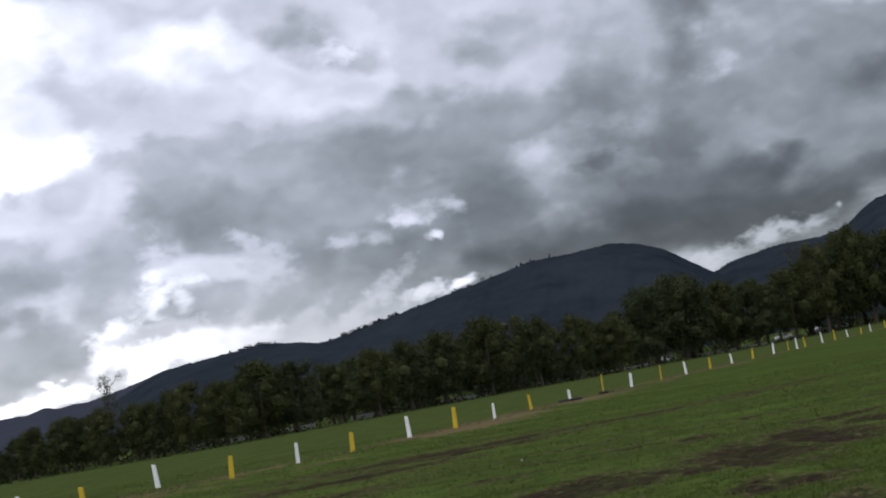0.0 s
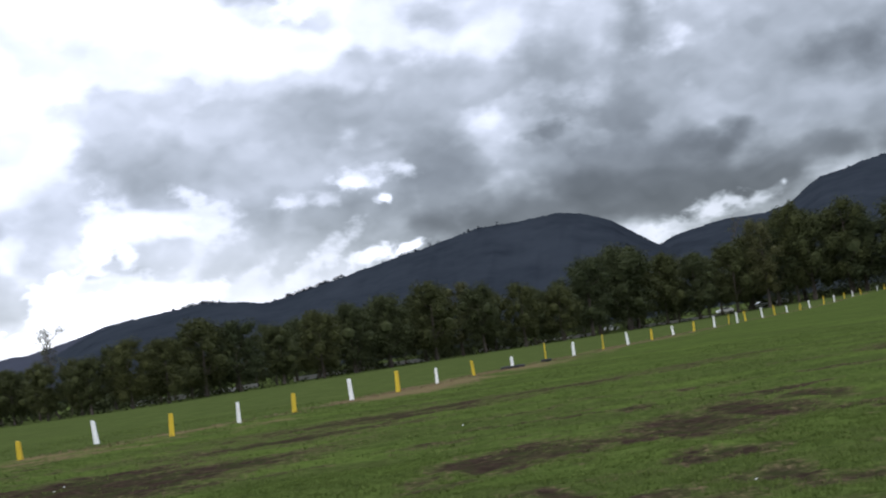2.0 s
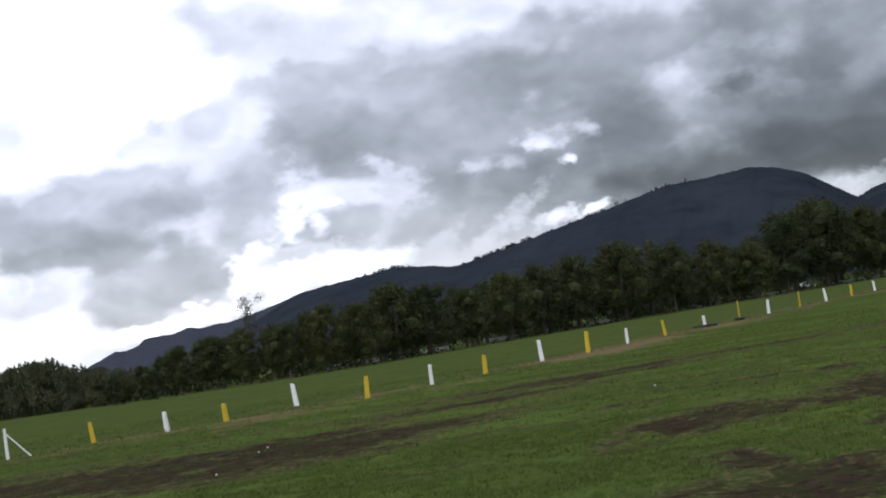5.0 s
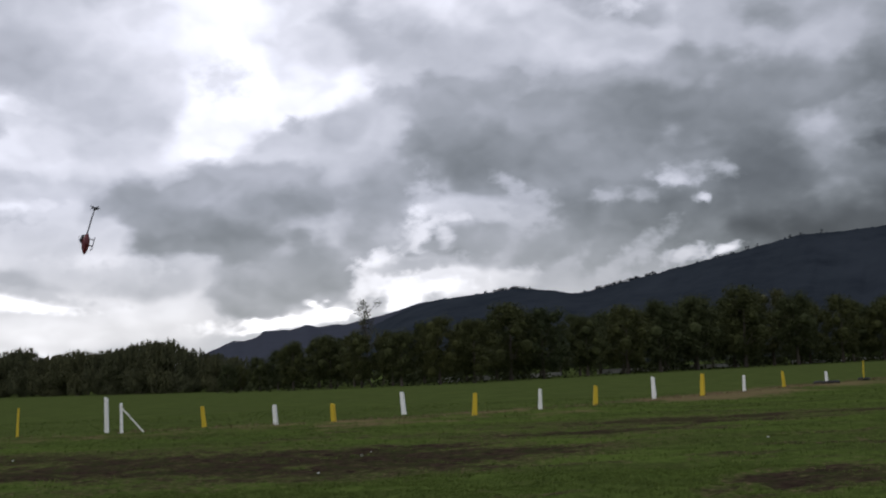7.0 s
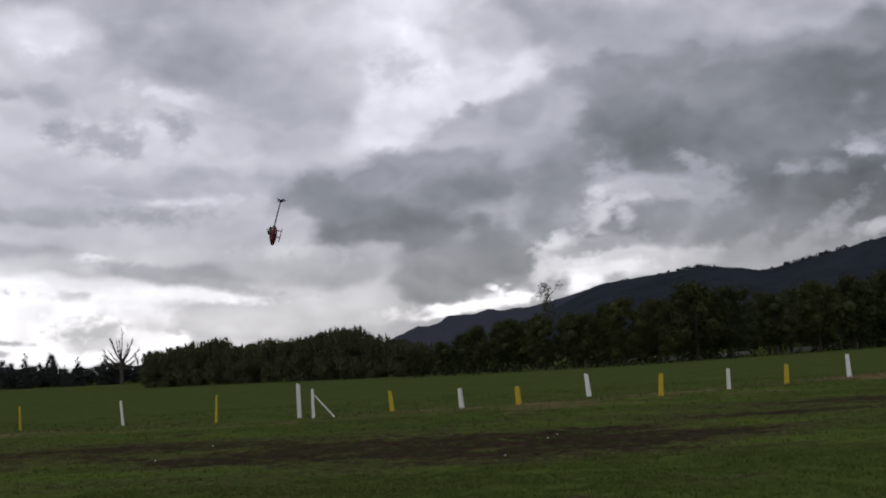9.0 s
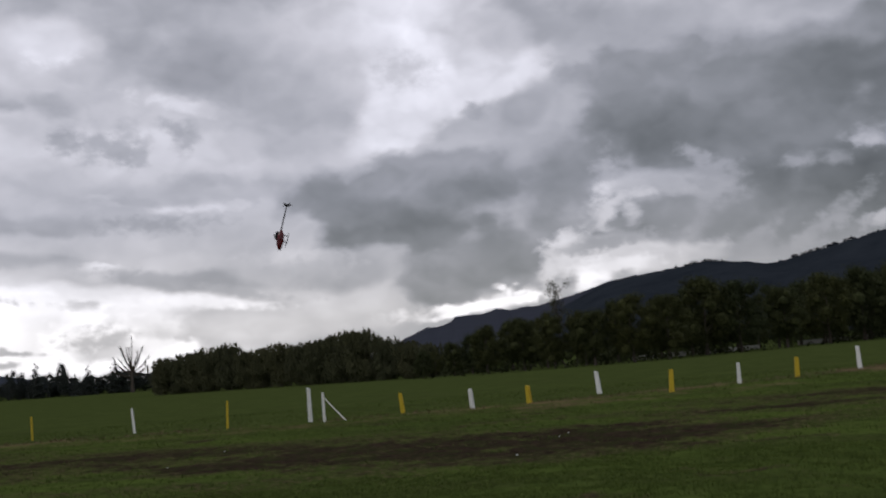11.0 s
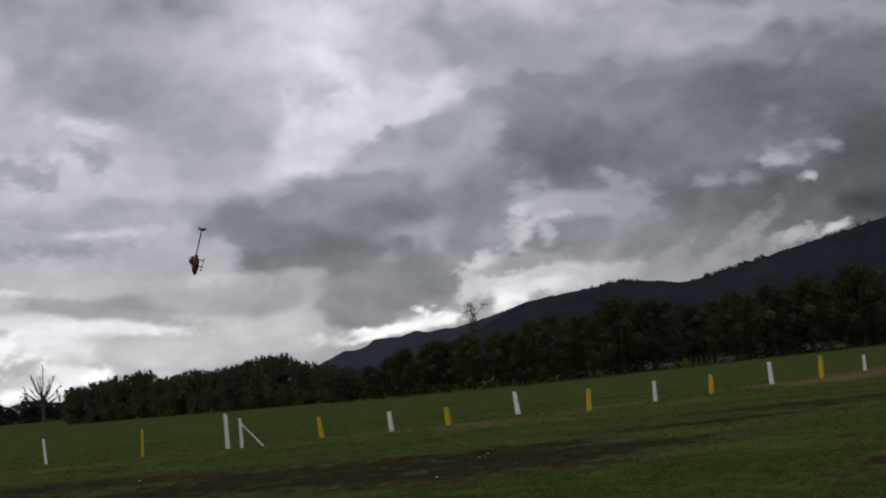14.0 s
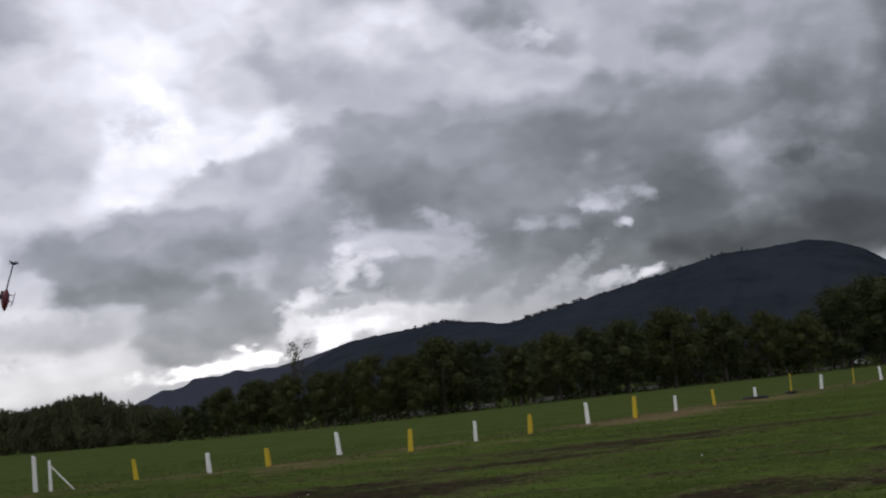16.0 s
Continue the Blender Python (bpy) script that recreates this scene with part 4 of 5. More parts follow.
tree_row(-22.6, 23.6, 5, 6.2, 0.86, 1.02, ROUND, "dense dark green broadleaf tree at the field's edge", "trees along the field")
tree_row(-22.0, 23.4, 14, 6.6, 0.80, 0.99, ROUND + TALL + TURNED[:1], "dark leafy tree behind the field's edge", "trees along the field")
tree_row(-21.5, 23.0, 27, 8.0, 0.72, 0.92, ROUND + TALL, "dark leafy tree deep in the grove", "trees along the field")
for az, d, h, wide in ((17.9, 292, 24.0, 0.8), (16.6, 284, 20.5, 0.8), (20.2, 296, 22.6, 0.95), (10.3, 262, 18.0, 1.1), (24.9, 262, 14.0, 1.2), (26.6, 268, 14.5, 1.2), (28.6, 270, 15.0, 1.2), (30.5, 275, 15.5, 1.2)):
    tree(rng.choice(TURNED if az == 16.6 else TALL if wide < 1 else ROUND), az, d, h, "tall olive-green tree standing above its neighbours", "tree", "trees along the field", rng.uniform(0, 360), wide)


# young feathery trees, closer to the gate end of the field
def feather_mesh(seed):
    g = np.random.default_rng(seed)
    c, r = [], []
    for k in range(26):
        a, q = g.uniform(0, math.tau), math.sqrt(g.uniform(0, 1))
        c.append((2.6 * q * math.cos(a), 2.6 * q * math.sin(a), g.uniform(1.0, 6.4)))
        r.append(g.uniform(0.8, 1.35))
    for k in range(26):
        a, q = g.uniform(0, math.tau), math.sqrt(g.uniform(0, 1))
        for j in range(4):
            c.append((2.5 * q * math.cos(a) + 0.1 * j, 2.5 * q * math.sin(a), 6.4 + j * g.uniform(0.55, 0.95)))
            r.append(0.44 - 0.10 * j)
    c, r = np.array(c), np.array(r)
    v1, f1 = leaf_cloud(g, c, r, 7500, 0.17, 1.0, 2.2)
    # slender upright shoots stand out of the top
    shoots = np.stack([g.normal(0, 1.7, 55), g.normal(0, 1.7, 55), g.uniform(7.2, 10.0, 55)], -1)
    v3, f3 = leaf_cloud(g, shoots, np.full(55, 0.24), 1000, 0.24, 2.4, 2.0)
    v1, f1 = np.concatenate([v1, v3]), np.concatenate([f1, f3 + len(v1)])
    v2, f2 = core_mesh(c[:26], r[:26], 0.62)
    return mesh_from("crown", np.concatenate([v1, v2]).tolist(), f1.tolist() + [[i + len(v1) for i in f] for f in f2], M_leaf_far)


FEATHER = [(feather_mesh(400 + i), trunk_mesh(420 + i, 10, 0.14, 5, 0.8)) for i in range(4)]
FTOPS = [(-34.6, 1.25), (-33.5, 1.43), (-32.6, 1.43), (-31.4, 1.68), (-30.6, 1.36), (-30.0, 1.45), (-29.3, 1.65), (-28.8, 1.42), (-28.2, 1.62), (-27.4, 1.40), (-26.4, 1.82), (-25.2, 1.70), (-24.9, 1.45), (-24.3, 1.60), (-23.4, 1.25), (-21.5, 0.8)]
FBASE = [(-35, 262), (-31, 225), (-27, 188), (-23, 165), (-21, 158)]
for back, step in ((0, 3.3), (9, 3.8)):
    az = -34.4
    while az < -21.6:
        d = profile(FBASE, az) + back + rng.uniform(-2, 2)
        h = (d * math.tan(radians(profile(FTOPS, az))) + EYE) * rng.uniform(0.84, 1.0) - float(land(*polar(az, d)))
        tree(rng.choice(FEATHER), az, d, h, "feathery olive-green young tree in a dense row", "tree", "row of young trees", rng.uniform(0, 360), 1.15)
        az += math.degrees(step * rng.uniform(0.8, 1.2) / d)

# conifers and hedges at the far end of the pasture
for az, top, wide in ((-44.22, 1.36, 1.25), (-43.43, 1.18, 0.95), (-39.96, 1.47, 1.15), (-37.74, 1.17, 1.4), (-36.60, 1.45, 0.80), (-35.99, 0.85, 0.9), (-38.3, 0.85, 1.2), (-45.0, 1.02, 1.0), (-46.0, 1.3, 1.2), (-47.2, 1.2, 1.4)):
    d = 345 + rng.uniform(-8, 8)
    h = (d * math.tan(radians(top + 0.06)) + EYE - float(land(*polar(az, d)))) * 1.03
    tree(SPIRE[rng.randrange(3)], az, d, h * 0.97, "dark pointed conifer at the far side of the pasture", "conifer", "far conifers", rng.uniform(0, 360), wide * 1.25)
for az, top, wide in ((-42.75, 0.99, 0.95), (-42.4, 0.90, 0.8), (-41.0, 1.20, 0.75), (-40.59, 1.07, 0.7), (-39.35, 1.02, 0.6), (-38.8, 1.42, 0.62), (-38.9, 1.1, 0.7), (-44.8, 0.95, 0.8), (-45.6, 1.05, 0.8)):
    d = 348 + rng.uniform(-5, 5)
    h = d * math.tan(radians(top)) + EYE - float(land(*polar(az, d)))
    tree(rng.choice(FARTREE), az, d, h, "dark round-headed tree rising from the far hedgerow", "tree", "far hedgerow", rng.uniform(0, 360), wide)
az = -50.0
while az < -34.6:
    d = 354 + rng.uniform(-6, 8)
    top = 0.72 + 0.10 * math.sin(az * 1.7) + rng.uniform(-0.08, 0.12) - (0.16 if -42.1 < az < -41.4 else 0)
    h = d * math.tan(radians(top)) + EYE - float(land(*polar(az, d)))
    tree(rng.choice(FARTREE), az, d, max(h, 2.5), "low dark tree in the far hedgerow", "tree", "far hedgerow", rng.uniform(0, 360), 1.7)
    az += rng.uniform(0.26, 0.46)


# thin-crowned trees: bare branches with few leaves
def twig_tree(az, d, height, sprays, spread, label, seed, thick=0.16, low=2, leaf=0.24):
    g = random.Random(seed)
    x, y = polar(az, d)
    ob = thing("tree", x, y, float(land(x, y)), label, "tree")
    bm = bmesh.new()
    trunk = [(0.06 * height * math.sin(q * 2.2 + seed), 0, height * 0.97 * q / 5 - (0.2 if q == 0 else 0)) for q in range(6)]
    tube(bm, trunk, [thick * (1.2 - 0.2 * q) for q in range(6)], 7)
    part("trunk", bm, M_bark, ob)
    tips = []
    for k in range(24):
        i = g.randint(low, 4)
        a = g.uniform(0, math.tau)
        p = Vector(trunk[i]).lerp(Vector(trunk[i + 1]), g.random())
        l = height * spread * g.uniform(0.5, 1.0) * (1.15 - 0.16 * i)
        d1 = Vector((math.cos(a), math.sin(a), g.uniform(0.5, 1.6))).normalized()
        bm = bmesh.new()
        q1, q2 = p + d1 * l * 0.55, p + d1 * l + Vector((0, 0, l * 0.3))
        tube(bm, [p, q1, q2], [thick * 0.42, thick * 0.3, thick * 0.12], 5)
        for j in range(3):
            d2 = (d1 + Vector((g.uniform(-0.8, 0.8), g.uniform(-0.8, 0.8), g.uniform(0, 0.9)))).normalized()
            s = q1.lerp(q2, g.uniform(0, 0.9))
            e2 = s + d2 * l * g.uniform(0.25, 0.45)
            tube(bm, [s, e2], [thick * 0.2, thick * 0.08], 4)
            tips.append(e2[:])
        part("branch", bm, M_bark, ob)
        tips.append(q2[:])
    if sprays:
        gg = np.random.default_rng(seed)
        v, f = leaf_cloud(gg, np.array(tips), np.full(len(tips), height * 0.04), sprays, leaf)
        mesh_part("crown", mesh_from("crown", v.tolist(), f.tolist(), M_leaf_far), ob, "thin scattered leaves")
    return ob




def fan_tree(az, d, height, label, seed, thick):
    """A leafless tree: a short stout trunk from which long boughs fan out."""
    g = random.Random(seed)
    x, y = polar(az, d)
    ob = thing("tree", x, y, float(land(x, y)), label, "tree")
    fork = [Vector((0, 0, height * q)) for q in (-0.02, 0.15, 0.32, 0.48)]
    part("trunk", tube(bmesh.new(), fork, [thick * 1.3, thick, thick * 0.9, thick * 0.55], 8), M_bark, ob)
    for k in range(19):
        lean = radians(-76 + 8.4 * k + g.uniform(-12, 12))
        turn = g.uniform(-0.9, 0.9) - radians(az)
        out = Vector((math.sin(lean) * math.cos(turn), math.sin(lean) * math.sin(turn), math.cos(lean)))
        p = fork[1].lerp(fork[3], 0.35 + 0.65 * math.cos(lean) * g.uniform(0.7, 1.0))
        length = height * (0.52 - 0.12 * abs(math.sin(lean))) * g.uniform(0.6, 1.05)
        a, b = p + out * length * 0.5, p + out * length + Vector((0, 0, length * 0.16))
        bm = tube(bmesh.new(), [p, a, b], [thick * 0.5, thick * 0.36, thick * 0.14], 5)
        for j in range(10):
            s = a.lerp(b, g.uniform(-0.4, 1.0))
            e = s + (out + Vector((g.uniform(-0.7, 0.7), g.uniform(-0.7, 0.7), g.uniform(-0.2, 0.8)))).normalized() * length * g.uniform(0.10, 0.22)
            tube(bm, [s, e], [thick * 0.2, thick * 0.1], 4)
        part("branch", bm, M_bark, ob)
    return ob


fan_tree(-35.85, 338, 13.2, "leafless dark tree with boughs fanning from a stout trunk", 7, 0.42)
twig_tree(-16.15, 156, 9.6, 1500, 0.34, "slender thin-crowned tree rising above the dark trees", 8, 0.11, 2, 0.13)
twig_tree(15.6, 300, 21.8, 380, 0.17, "slender thin-crowned tree rising above the dark trees", 9, 0.2)

# single trees standing along the mountain crest
def crest_trees():
    g = np.random.default_rng(31)
    line = [(-13.6, 3.14), (-11.2, 3.42), (-9.0, 3.62), (-6.4, 3.26), (-5.0, 3.45), (-3.5, 3.78), (-0.8, 4.36), (2.0, 4.92), (4.0, 5.34), (6.0, 5.37)]
    az = np.concatenate([g.uniform(-5.4, -2.6, 46), g.uniform(-10.6, -8.4, 26), g.uniform(-1.5, 6, 9)])
    c, r = [], []
    for a in az:
        x, y = polar(float(a), 2592)
        base = EYE + 2600 * math.tan(radians(profile(line, a)))
        h = g.uniform(3.5, 9)
        for k in range(4):
            c.append((x + g.normal(0, 1.6), y, base - 2 + h * (0.2 + 0.22 * k)))
            r.append(g.uniform(1.2, 2.3) * (1.15 - 0.18 * k))
    v, f = leaf_cloud(g, np.array(c), np.array(r), 5200, 1.3, 1.0, 0.4)
    tagged(new("crest_trees", mesh_from("crest_trees", v.tolist(), f.tolist(), M_hazed_forest)), "small dark trees along the mountain crest", "trees", kind="stuff")


crest_trees()

# dark undergrowth under the trees; its front strip is added for their shade band
def undergrowth():
    g = np.random.default_rng(5)
    c, r = [], []
    for back, count, top, size in ((0, 420, 0.05, 0.3), (9, 700, 0.5, 0.5), (22, 1500, 1.6, 1.0), (37, 1700, 2.6, 1.3)):
        az = g.uniform(-23, 24, count)
        d = np.array([profile(BASE, a) for a in az]) + back + g.uniform(0, 4, count)
        x, y = d * np.sin(np.radians(az)), d * np.cos(np.radians(az))
        keep = (fbm(az * 0.9, 0 * az, 55 + back, 3) < 0.55) | (back == 0)
        c.append(np.stack([x, y, land(x, y) + g.uniform(0.0, top, count)], -1)[keep])
        r.append((g.uniform(0.6, 1.2, count) * size)[keep])
    v, f = leaf_cloud(g, np.concatenate(c), np.concatenate(r), 42000, 0.34)
    tagged(new("undergrowth", mesh_from("undergrowth", v.tolist(), f.tolist(), M_leaf)), "dark weeds and brush under the tree line, the front strip added for its shade band", "undergrowth", kind="stuff")


undergrowth()


# ---- the line of marker posts ----
def box_bm(w0, w1, h, depth0, depth1, sunk=0.15, slant=0.0, low_slant=0.0):
    bm = bmesh.new()
    lo = [bm.verts.new((sx * w0 / 2, sy * depth0 / 2, -sunk + low_slant * sx * w0 / 2)) for sx, sy in ((-1, -1), (1, -1), (1, 1), (-1, 1))]
    hi = [bm.verts.new((sx * w1 / 2, sy * depth1 / 2, h + slant * sx * w1 / 2)) for sx, sy in ((-1, -1), (1, -1), (1, 1), (-1, 1))]
    bm.faces.new(lo[::-1])
    bm.faces.new(hi)
    for k in range(4):
        bm.faces.new((lo[k], lo[(k + 1) % 4], hi[(k + 1) % 4], hi[k]))
    bmesh.ops.bevel(bm, geom=bm.edges[:], offset=min(w1, depth1) * 0.07, segments=2, affect="EDGES")
    return bm


post_rng = random.Random(21)
LABELS = {"white_post": "stout weathered white-painted wooden marker post in dry grass", "yellow_post": "stout yellow-painted wooden marker post in dry grass",
          "white_stake": "thin leaning white-painted fence stake", "yellow_stake": "thin leaning yellow-painted fence stake",
          "gate_post": "white-painted square gate post", "yellow_pole": "slim yellow pole standing on a small base"}


def fence_post(kind, x, y, h):
    z = float(land(x, y))
    ob = thing(kind, x, y, z, LABELS[kind], "post", "marker posts along the field", post_rng.uniform(-25, 25))
    if kind != "gate_post":
        ob.rotation_euler[0] = radians(post_rng.uniform(-3, 3))
        ob.rotation_euler[1] = radians(post_rng.uniform(-5, 4))
    mat = M_white if "white" in kind or kind == "gate_post" else M_yellow
    wide = {"white_post": 0.15, "yellow_post": 0.155, "white_stake": 0.08, "yellow_stake": 0.07, "gate_post": 0.095, "yellow_pole": 0.065}[kind] * post_rng.uniform(0.9, 1.1)
    if kind == "gate_post" and h > 1.2:
        for s in (-1, 1):
            half = box_bm(0.056, 0.044, h * (1.0 if s < 0 else 0.97), 0.10, 0.08)
            bmesh.ops.translate(half, verts=half.verts, vec=(s * 0.036, 0, 0))
            part("shaft", half, mat, ob)
        return ob
    slope = post_rng.uniform(-0.45, 0.15) if "post" in kind and kind != "gate_post" else 0.0
    part("shaft", box_bm(wide * 1.15, wide * 0.86, h, wide * 0.9, wide * 0.75, 0.15, slope), mat, ob)
    if kind in ("white_post", "gate_post", "yellow_post"):
        cap = box_bm(wide * 0.80, wide * 0.74, 0.02, wide * 0.70, wide * 0.64, 0.004, slope, slope)
        bmesh.ops.translate(cap, verts=cap.verts, vec=(0, 0, h + 0.004))
        part("cap", cap, mat, ob)
    return ob


fence_post("white_stake", -34.9, 34.0, 1.22)
fence_post("yellow_stake", -33.0, 39.0, 0.96)
fence_post("white_stake", -28.5, 39.4, 0.97)
fence_post("yellow_stake", -23.9, 38.6, 0.99)
fence_post("gate_post", -20.4, 38.4, 1.25)
fence_post("gate_post", -19.7, 38.1, 1.02)
fence_post("yellow_post", -17.9, 40.8, 0.74)
fence_post("white_post", -15.3, 41.0, 0.70)
fence_post("yellow_post", -13.2, 41.1, 0.65)
fence_post("white_post", -12.2, 47.0, 0.87)
fence_post("yellow_post", -8.6, 43.1, 0.80)
fence_post("white_post", -6.8, 47.0, 0.78)
fence_post("yellow_post", -4.9, 49.2, 0.78)
fence_post("white_post", -2.8, 53.6, 0.97)
fence_post("yellow_post", -0.8, 55.9, 0.99)
fence_post("white_post", 1.1, 61.2, 0.78)
fence_post("yellow_post", 3.2, 65.8, 0.84)
fence_post("white_post", 5.7, 70.6, 0.67)
fence_post("yellow_pole", 8.2, 75.6, 1.20)
fence_post("white_post", 10.6, 80.5, 0.91)
fence_post("yellow_pole", 13.5, 86.3, 1.10)
fence_post("white_post", 16.3, 92.0, 0.96)
fence_post("yellow_post", 19.3, 97.9, 0.89)
fence_post("white_post", 22.4, 104.1, 0.85)
fence_post("yellow_post", 25.8, 110.9, 0.91)
fence_post("white_post", 29.6, 118.5, 1.08)
fence_post("yellow_stake", 32.6, 124.4, 1.08)
fence_post("white_post", 34.6, 128.5, 1.06)
fence_post("yellow_post", 36.5, 132.2, 1.09)
fence_post("white_post", 41.1, 141.5, 1.23)
fence_post("yellow_post", 44.7, 148.6, 1.22)
fence_post("white_post", 49.0, 157.3, 0.93)
fence_post("yellow_post", 54.0, 167.4, 0.84)
fence_post("white_post", 57.7, 174.6, 1.12)
fence_post("yellow_post", 64.6, 188.5, 1.21)
fence_post("white_post", 70.1, 199.4, 1.09)
fence_post("yellow_post", 76.3, 211.8, 1.16)
fence_post("white_post", 82.3, 223.9, 1.23)
fence_post("yellow_post", 88.4, 236.1, 1.19)
# the line bends along the trees at its far end
for i, az in enumerate((21.24, 21.54, 21.88, 22.49, 22.70, 23.04, 23.23, 23.45, 23.64)):
    fence_post("yellow_post" if i in (1, 4, 8) else "white_post", *polar(az, 268 + 2.4 * i), 1.08)


# the slanting brace of the gate post
brace = thing("gate_brace", -19.6, 38.0, 0.0, "white-painted wooden brace leaning on the gate post", "brace")
part("bar", tube(bmesh.new(), [(0.0, -0.02, 0.86), (0.42, -0.04, 0.42), (0.88, -0.06, -0.05)], [0.019, 0.022, 0.023], 8), M_white, brace)


def tyre(x, y, r, label):
    ob = thing("old_tyre", x, y, float(land(x, y)), label, "tyre")
    bm = bmesh.new()
    ring = []
    for i in range(28):
        a = i * math.tau / 28
        ring.append([bm.verts.new(((r + 0.09 * math.cos(b)) * math.cos(a), (r + 0.09 * math.cos(b)) * math.sin(a), 0.10 + 0.09 * math.sin(b))) for b in (k * math.tau / 10 for k in range(10))])
    for i in range(28):
        p, q = ring[i], ring[(i + 1) % 28]
        for k in range(10):
            bm.faces.new((p[k], q[k], q[(k + 1) % 10], p[(k + 1) % 10]))
    part("casing", bm, M_rubber, ob)
    return ob


tyre(5.7, 70.5, 0.62, "old black tyre lying round a white post")
tyre(8.2, 75.5, 0.26, "small dark tyre at the foot of a yellow pole")


# dead grass heaped along the posts
def dead_grass():
    g = np.random.default_rng(15)
    v, f = [], []
    seg = [(Vector(a), Vector(b)) for a, b in zip(FENCE[1:-1], FENCE[2:])]
    n = 0
    for a, b in seg:
        length = (b - a).length
        m = int(min(length, 70) * 60)
        t = g.uniform(0, 1, m)
        x = a.x + (b.x - a.x) * t + g.normal(0, 0.7, m)
        y = a.y + (b.y - a.y) * t + g.normal(0, 0.7, m)
        keep = fbm(x * 0.5, y * 0.5, 91) > 0.46
        x, y = x[keep], y[keep]
        z = turf(x, y) - 0.02
        ang, hgt = g.uniform(0, math.tau, len(x)), g.uniform(0.04, 0.16, len(x))
        for k in range(len(x)):
            dx, dy = math.cos(ang[k]) * 0.02, math.sin(ang[k]) * 0.02
            lx, ly = g.normal(0, 0.12), g.normal(0, 0.12)
            v += [(x[k] - dx, y[k] - dy, z[k]), (x[k] + dx, y[k] + dy, z[k]), (x[k] + lx, y[k] + ly, z[k] + hgt[k])]
            f.append((n, n + 1, n + 2))
            n += 3
    tagged(new("dead_grass", mesh_from("dead_grass", v, f, M_straw)), "dry brown grass along the posts", "grass", kind="stuff")


dead_grass()


# ---- pale stones on the grass ----
def stone(x, y, r, seed):
    g = random.Random(seed)
    bm = bmesh.new()
    bmesh.ops.create_icosphere(bm, subdivisions=2, radius=r)
    for q in bm.verts:
        q.co *= 1 + g.uniform(-0.16, 0.16)
        q.co.z *= 0.7
    me = bpy.data.meshes.new("stone")
    bm.to_mesh(me)
    bm.free()
    me.materials.append(M_stone)
    ob = new("stone", me)
    ob.location = (x, y, float(turf(np.array([x]), np.array([y]))[0]) + r * 0.45)
    tagged(ob, "small pale stone lying on the grass", "stone", "pale stones")


for i, (x, y) in enumerate(((0.9, 26.67), (-7.5, 25.2), (-16.1, 25.8), (-15.35, 22.3), (-7.67, 26.5), (-7.0, 20.8), (3.24, 12.3))):
    stone(x, y, 0.020 if y > 15 else 0.015, i)


# ---- beyond the trees: a limewashed wall and parked cars ----
def wall_run(a0, a1, back, h):
    d0, d1 = profile(BASE, a0) + back, profile(BASE, a1) + back
    (x0, y0), (x1, y1) = polar(a0, d0), polar(a1, d1)
    length = math.hypot(x1 - x0, y1 - y0)
    ob = thing("boundary_wall", x0, y0, float(land(x0, y0)), "low pale limewashed wall seen between the trunks", "wall", "", math.degrees(math.atan2(y1 - y0, x1 - x0)))
    bm = bmesh.new()
    bmesh.ops.create_cube(bm, size=1, matrix=Matrix.LocRotScale((length / 2, 0, h / 2 - 0.2), None, (length, 0.2, h + 0.4)))
    bmesh.ops.bevel(bm, geom=bm.edges[:], offset=0.02, segments=1, affect="EDGES")
    part("wall_body", bm, M_wall, ob)
    bm = bmesh.new()
    bmesh.ops.create_cube(bm, size=1, matrix=Matrix.LocRotScale((length / 2, 0, h + 0.044), None, (length, 0.28, 0.08)))
    part("coping", bm, M_wall, ob)


wall_run(-13.0, -7.2, 27, 0.5)
wall_run(-5.5, 0.9, 27, 0.55)
wall_run(3.2, 8.4, 27, 0.55)
wall_run(10.4, 17.5, 27, 0.55)


def car(az, d, turn, paint):
    x, y = polar(az, d)
    ob = thing("parked_car", x, y, float(land(x, y)), "white parked car half hidden behind the trees", "car", "parked cars", turn)
    bm = bmesh.new()
    side = [(-2.1, 0.35), (-2.1, 0.85), (-1.9, 0.98), (-1.1, 1.02), (-0.6, 1.45), (0.9, 1.48), (1.6, 1.0), (2.1, 0.9), (2.15, 0.35)]
    l = [bm.verts.new((p, -0.82, q)) for p, q in side]
    r = [bm.verts.new((p, 0.82, q)) for p, q in side]
    bm.faces.new(l)
    bm.faces.new(r[::-1])
    for k in range(len(side)):
        j = (k + 1) % len(side)
        bm.faces.new((l[j], l[k], r[k], r[j]))
    bmesh.ops.bevel(bm, geom=bm.edges[:], offset=0.06, segments=2, affect="EDGES")
    part("body", bm, paint, ob)
    for s in (-1, 1):
        bm = bmesh.new()
        bmesh.ops.create_cube(bm, size=1, matrix=Matrix.LocRotScale((0.2, s * 0.83, 1.2), None, (1.5, 0.02, 0.32)))
        part("side_window", bm, M_glass, ob)
        for q in (-1.3, 1.35):
            bm = bmesh.new()
            bmesh.ops.create_cone(bm, cap_ends=True, segments=18, radius1=0.32, radius2=0.32, depth=0.2, matrix=Matrix.Translation((q, s * 0.78, 0.32)) @ Matrix.Rotation(math.pi / 2, 4, "X"))
            wheel = part("wheel", bm, M_rubber, ob)
            bm = bmesh.new()
            bmesh.ops.create_cone(bm, cap_ends=True, segments=14, radius1=0.19, radius2=0.17, depth=0.03, matrix=Matrix.Translation((q, s * 0.89, 0.32)) @ Matrix.Rotation(math.pi / 2, 4, "X"))
            part("rim", bm, M_stone, wheel, "pale steel rim")


car(16.2, 318, 20, M_car)
car(17.1, 322, -10, M_car)
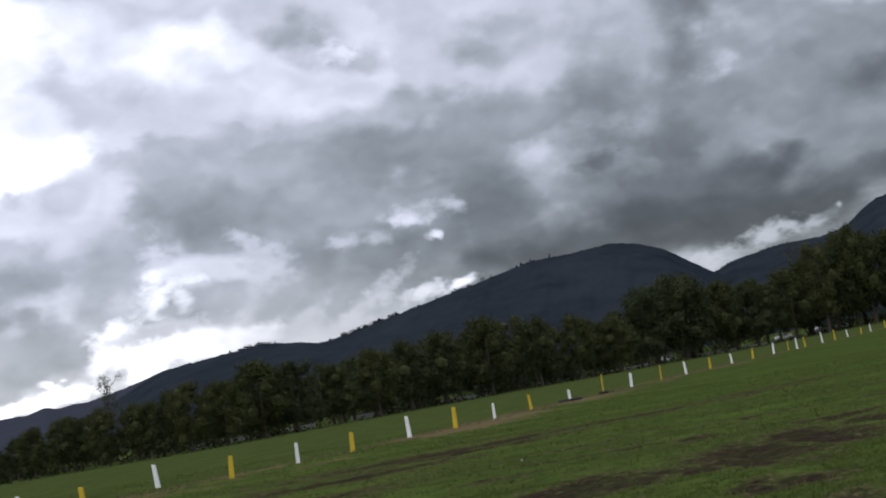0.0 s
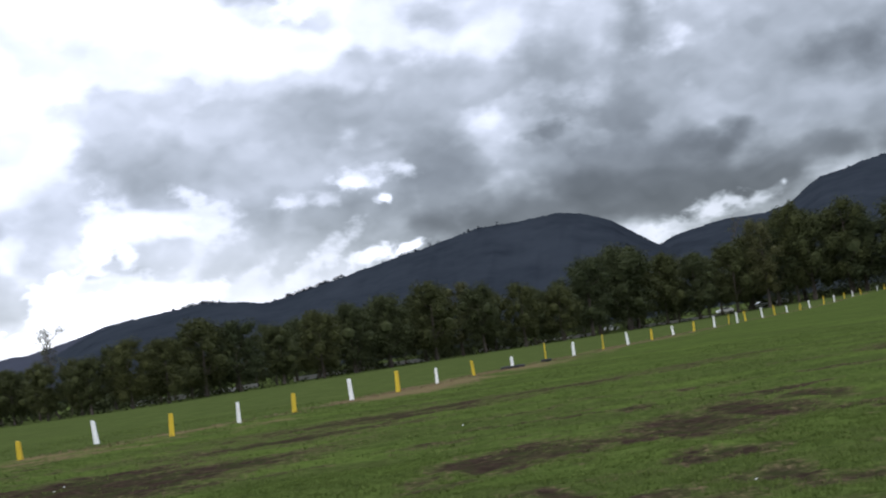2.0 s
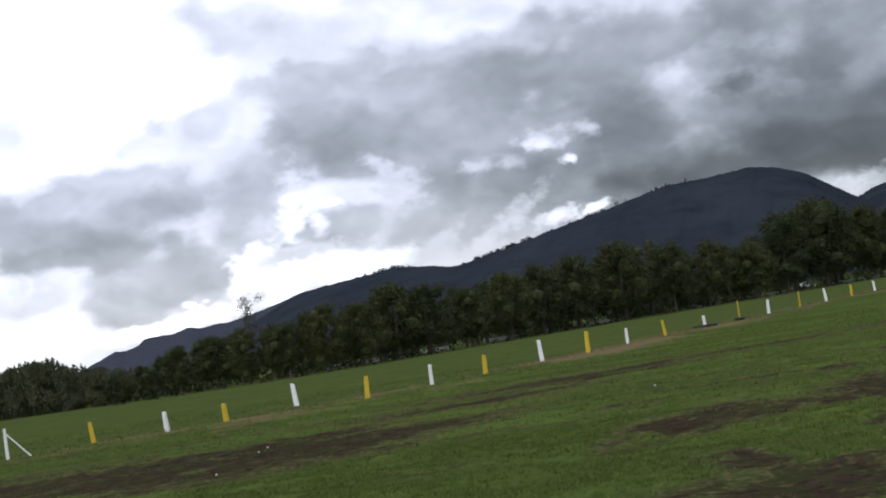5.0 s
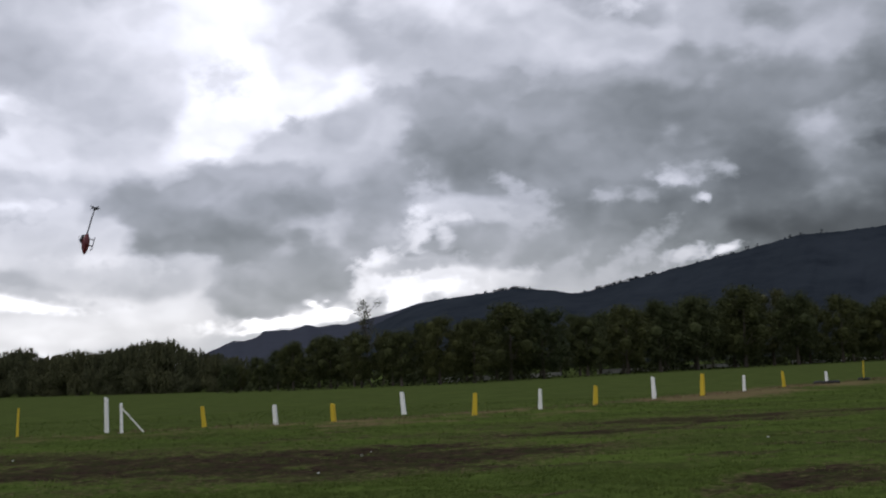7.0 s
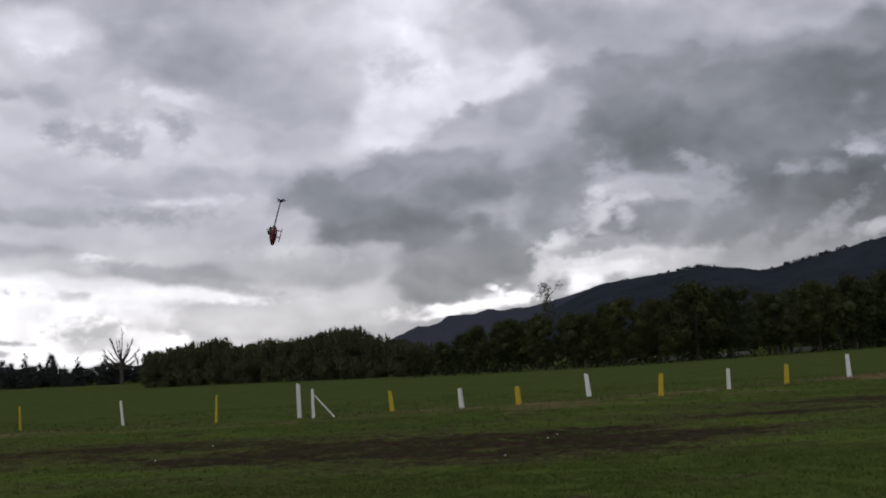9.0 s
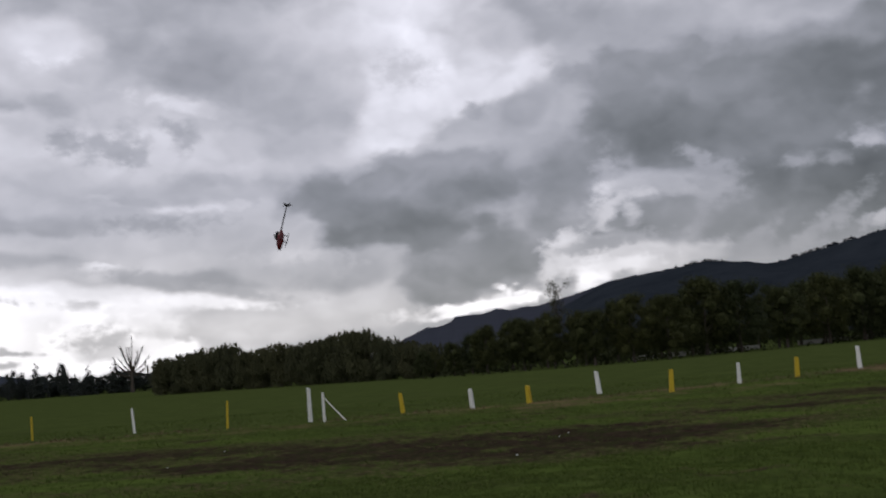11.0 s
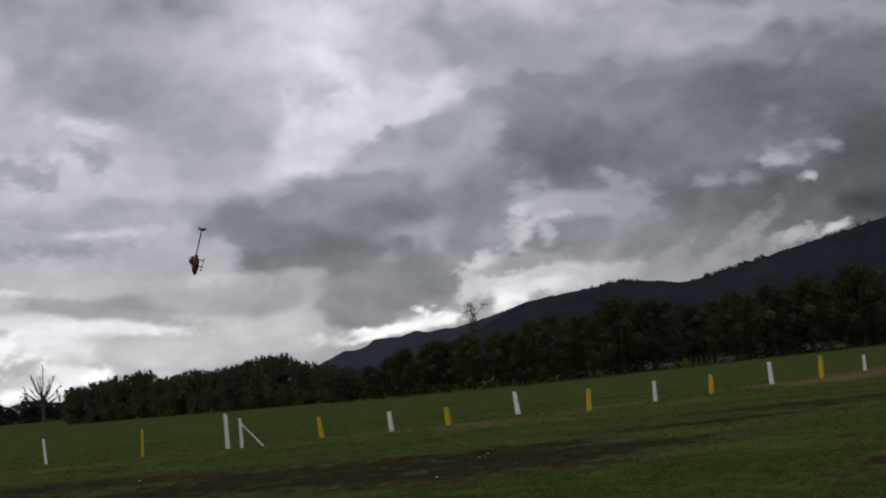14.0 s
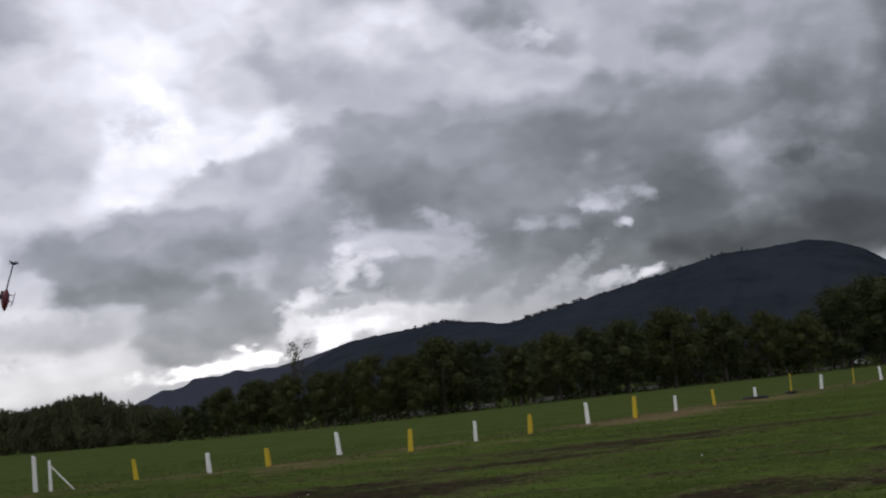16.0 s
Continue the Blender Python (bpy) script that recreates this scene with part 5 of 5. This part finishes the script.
car(9.3, 300, 15, M_car)
car(14.6, 318, 5, M_car)


# ---- model helicopter hanging nose down in the air ----
def helicopter():
    centre = Vector(polar(-28.75, 38.5)).to_3d()
    centre.z = EYE + 38.5 * math.tan(radians(6.45))
    right = Vector((math.cos(radians(28.63)), math.sin(radians(28.63)), 0))
    boom = (Vector((0, 0, 1)) + right * 0.30).normalized()
    up = (-right + boom * right.dot(boom)).normalized()
    fwd = -boom
    m = Matrix((fwd, up.cross(fwd), up)).transposed().to_4x4()
    m.translation = centre
    ob = new("model_helicopter")
    tagged(ob, "small dark red and black model helicopter flying nose down", "helicopter")
    ob.matrix_world = m
    bm = bmesh.new()
    rings = []
    for x, ry, rz, oz in ((0.42, 0.015, 0.015, -0.05), (0.36, 0.06, 0.06, -0.04), (0.24, 0.095, 0.10, -0.02), (0.08, 0.105, 0.125, 0.0), (-0.06, 0.085, 0.11, 0.01), (-0.18, 0.04, 0.055, 0.02), (-0.22, 0.02, 0.03, 0.02)):
        rings.append([bm.verts.new((x, ry * math.cos(k * math.tau / 14), oz + rz * math.sin(k * math.tau / 14))) for k in range(14)])
    for p, q in zip(rings, rings[1:]):
        for k in range(14):
            bm.faces.new((p[k], p[(k + 1) % 14], q[(k + 1) % 14], q[k]))
    bm.faces.new(rings[0])
    bm.faces.new(rings[-1][::-1])
    part("canopy", bm, M_red, ob, "dark red glossy canopy")
    bm = bmesh.new()
    bmesh.ops.create_cube(bm, size=1, matrix=Matrix.LocRotScale((-0.02, 0, 0.10), None, (0.26, 0.07, 0.14)))
    bmesh.ops.bevel(bm, geom=bm.edges[:], offset=0.015, segments=2, affect="EDGES")
    part("side_frame", bm, M_black, ob)
    part("tail_boom", tube(bmesh.new(), [(-0.18, 0, 0.03), (-0.6, 0, 0.03), (-1.02, 0, 0.03)], [0.022, 0.02, 0.018], 10), M_black, ob)
    bm = bmesh.new()
    for pts in (((-0.96, 0.03), (-1.06, 0.16), (-1.09, 0.16), (-1.05, 0.03)), ((-0.96, 0.03), (-1.05, -0.12), (-1.08, -0.12), (-1.05, 0.03))):
        a = [bm.verts.new((x, -0.004, z)) for x, z in pts]
        b = [bm.verts.new((x, 0.004, z)) for x, z in pts]
        bm.faces.new(a)
        bm.faces.new(b[::-1])
        for k in range(4):
            bm.faces.new((a[(k + 1) % 4], a[k], b[k], b[(k + 1) % 4]))
    part("tail_fin", bm, M_black, ob)
    part("tail_rotor", tube(bmesh.new(), [(-1.11, 0.03, -0.08), (-1.04, 0.03, 0.03), (-0.97, 0.03, 0.14)], [0.012, 0.016, 0.012], 6), M_black, ob)
    part("mast", tube(bmesh.new(), [(0, 0, 0.15), (0, 0, 0.18), (0, 0, 0.21)], [0.015, 0.012, 0.02], 8), M_black, ob)
    bm = bmesh.new()
    bmesh.ops.create_cone(bm, cap_ends=True, segments=14, radius1=0.035, radius2=0.022, depth=0.03, matrix=Matrix.Translation((0, 0, 0.195)))
    head = part("rotor_head", bm, M_black, ob)
    for s in (-1, 1):
        bm = bmesh.new()
        bmesh.ops.create_cube(bm, size=1, matrix=Matrix.LocRotScale((0.0, s * 0.38, 0.195), None, (0.05, 0.66, 0.006)))
        bmesh.ops.bevel(bm, geom=bm.edges[:], offset=0.003, segments=1, affect="EDGES")
        part("rotor_blade", bm, M_black, head)
        part("skid", tube(bmesh.new(), [(0.26, s * 0.11, -0.20), (0.18, s * 0.12, -0.225), (-0.16, s * 0.12, -0.225)], [0.009, 0.01, 0.009], 6), M_black, ob)
        for q in (0.12, -0.08):
            part("strut", tube(bmesh.new(), [(q, s * 0.05, -0.08), (q, s * 0.10, -0.16), (q, s * 0.12, -0.222)], [0.009, 0.008, 0.008], 6), M_black, ob)


helicopter()
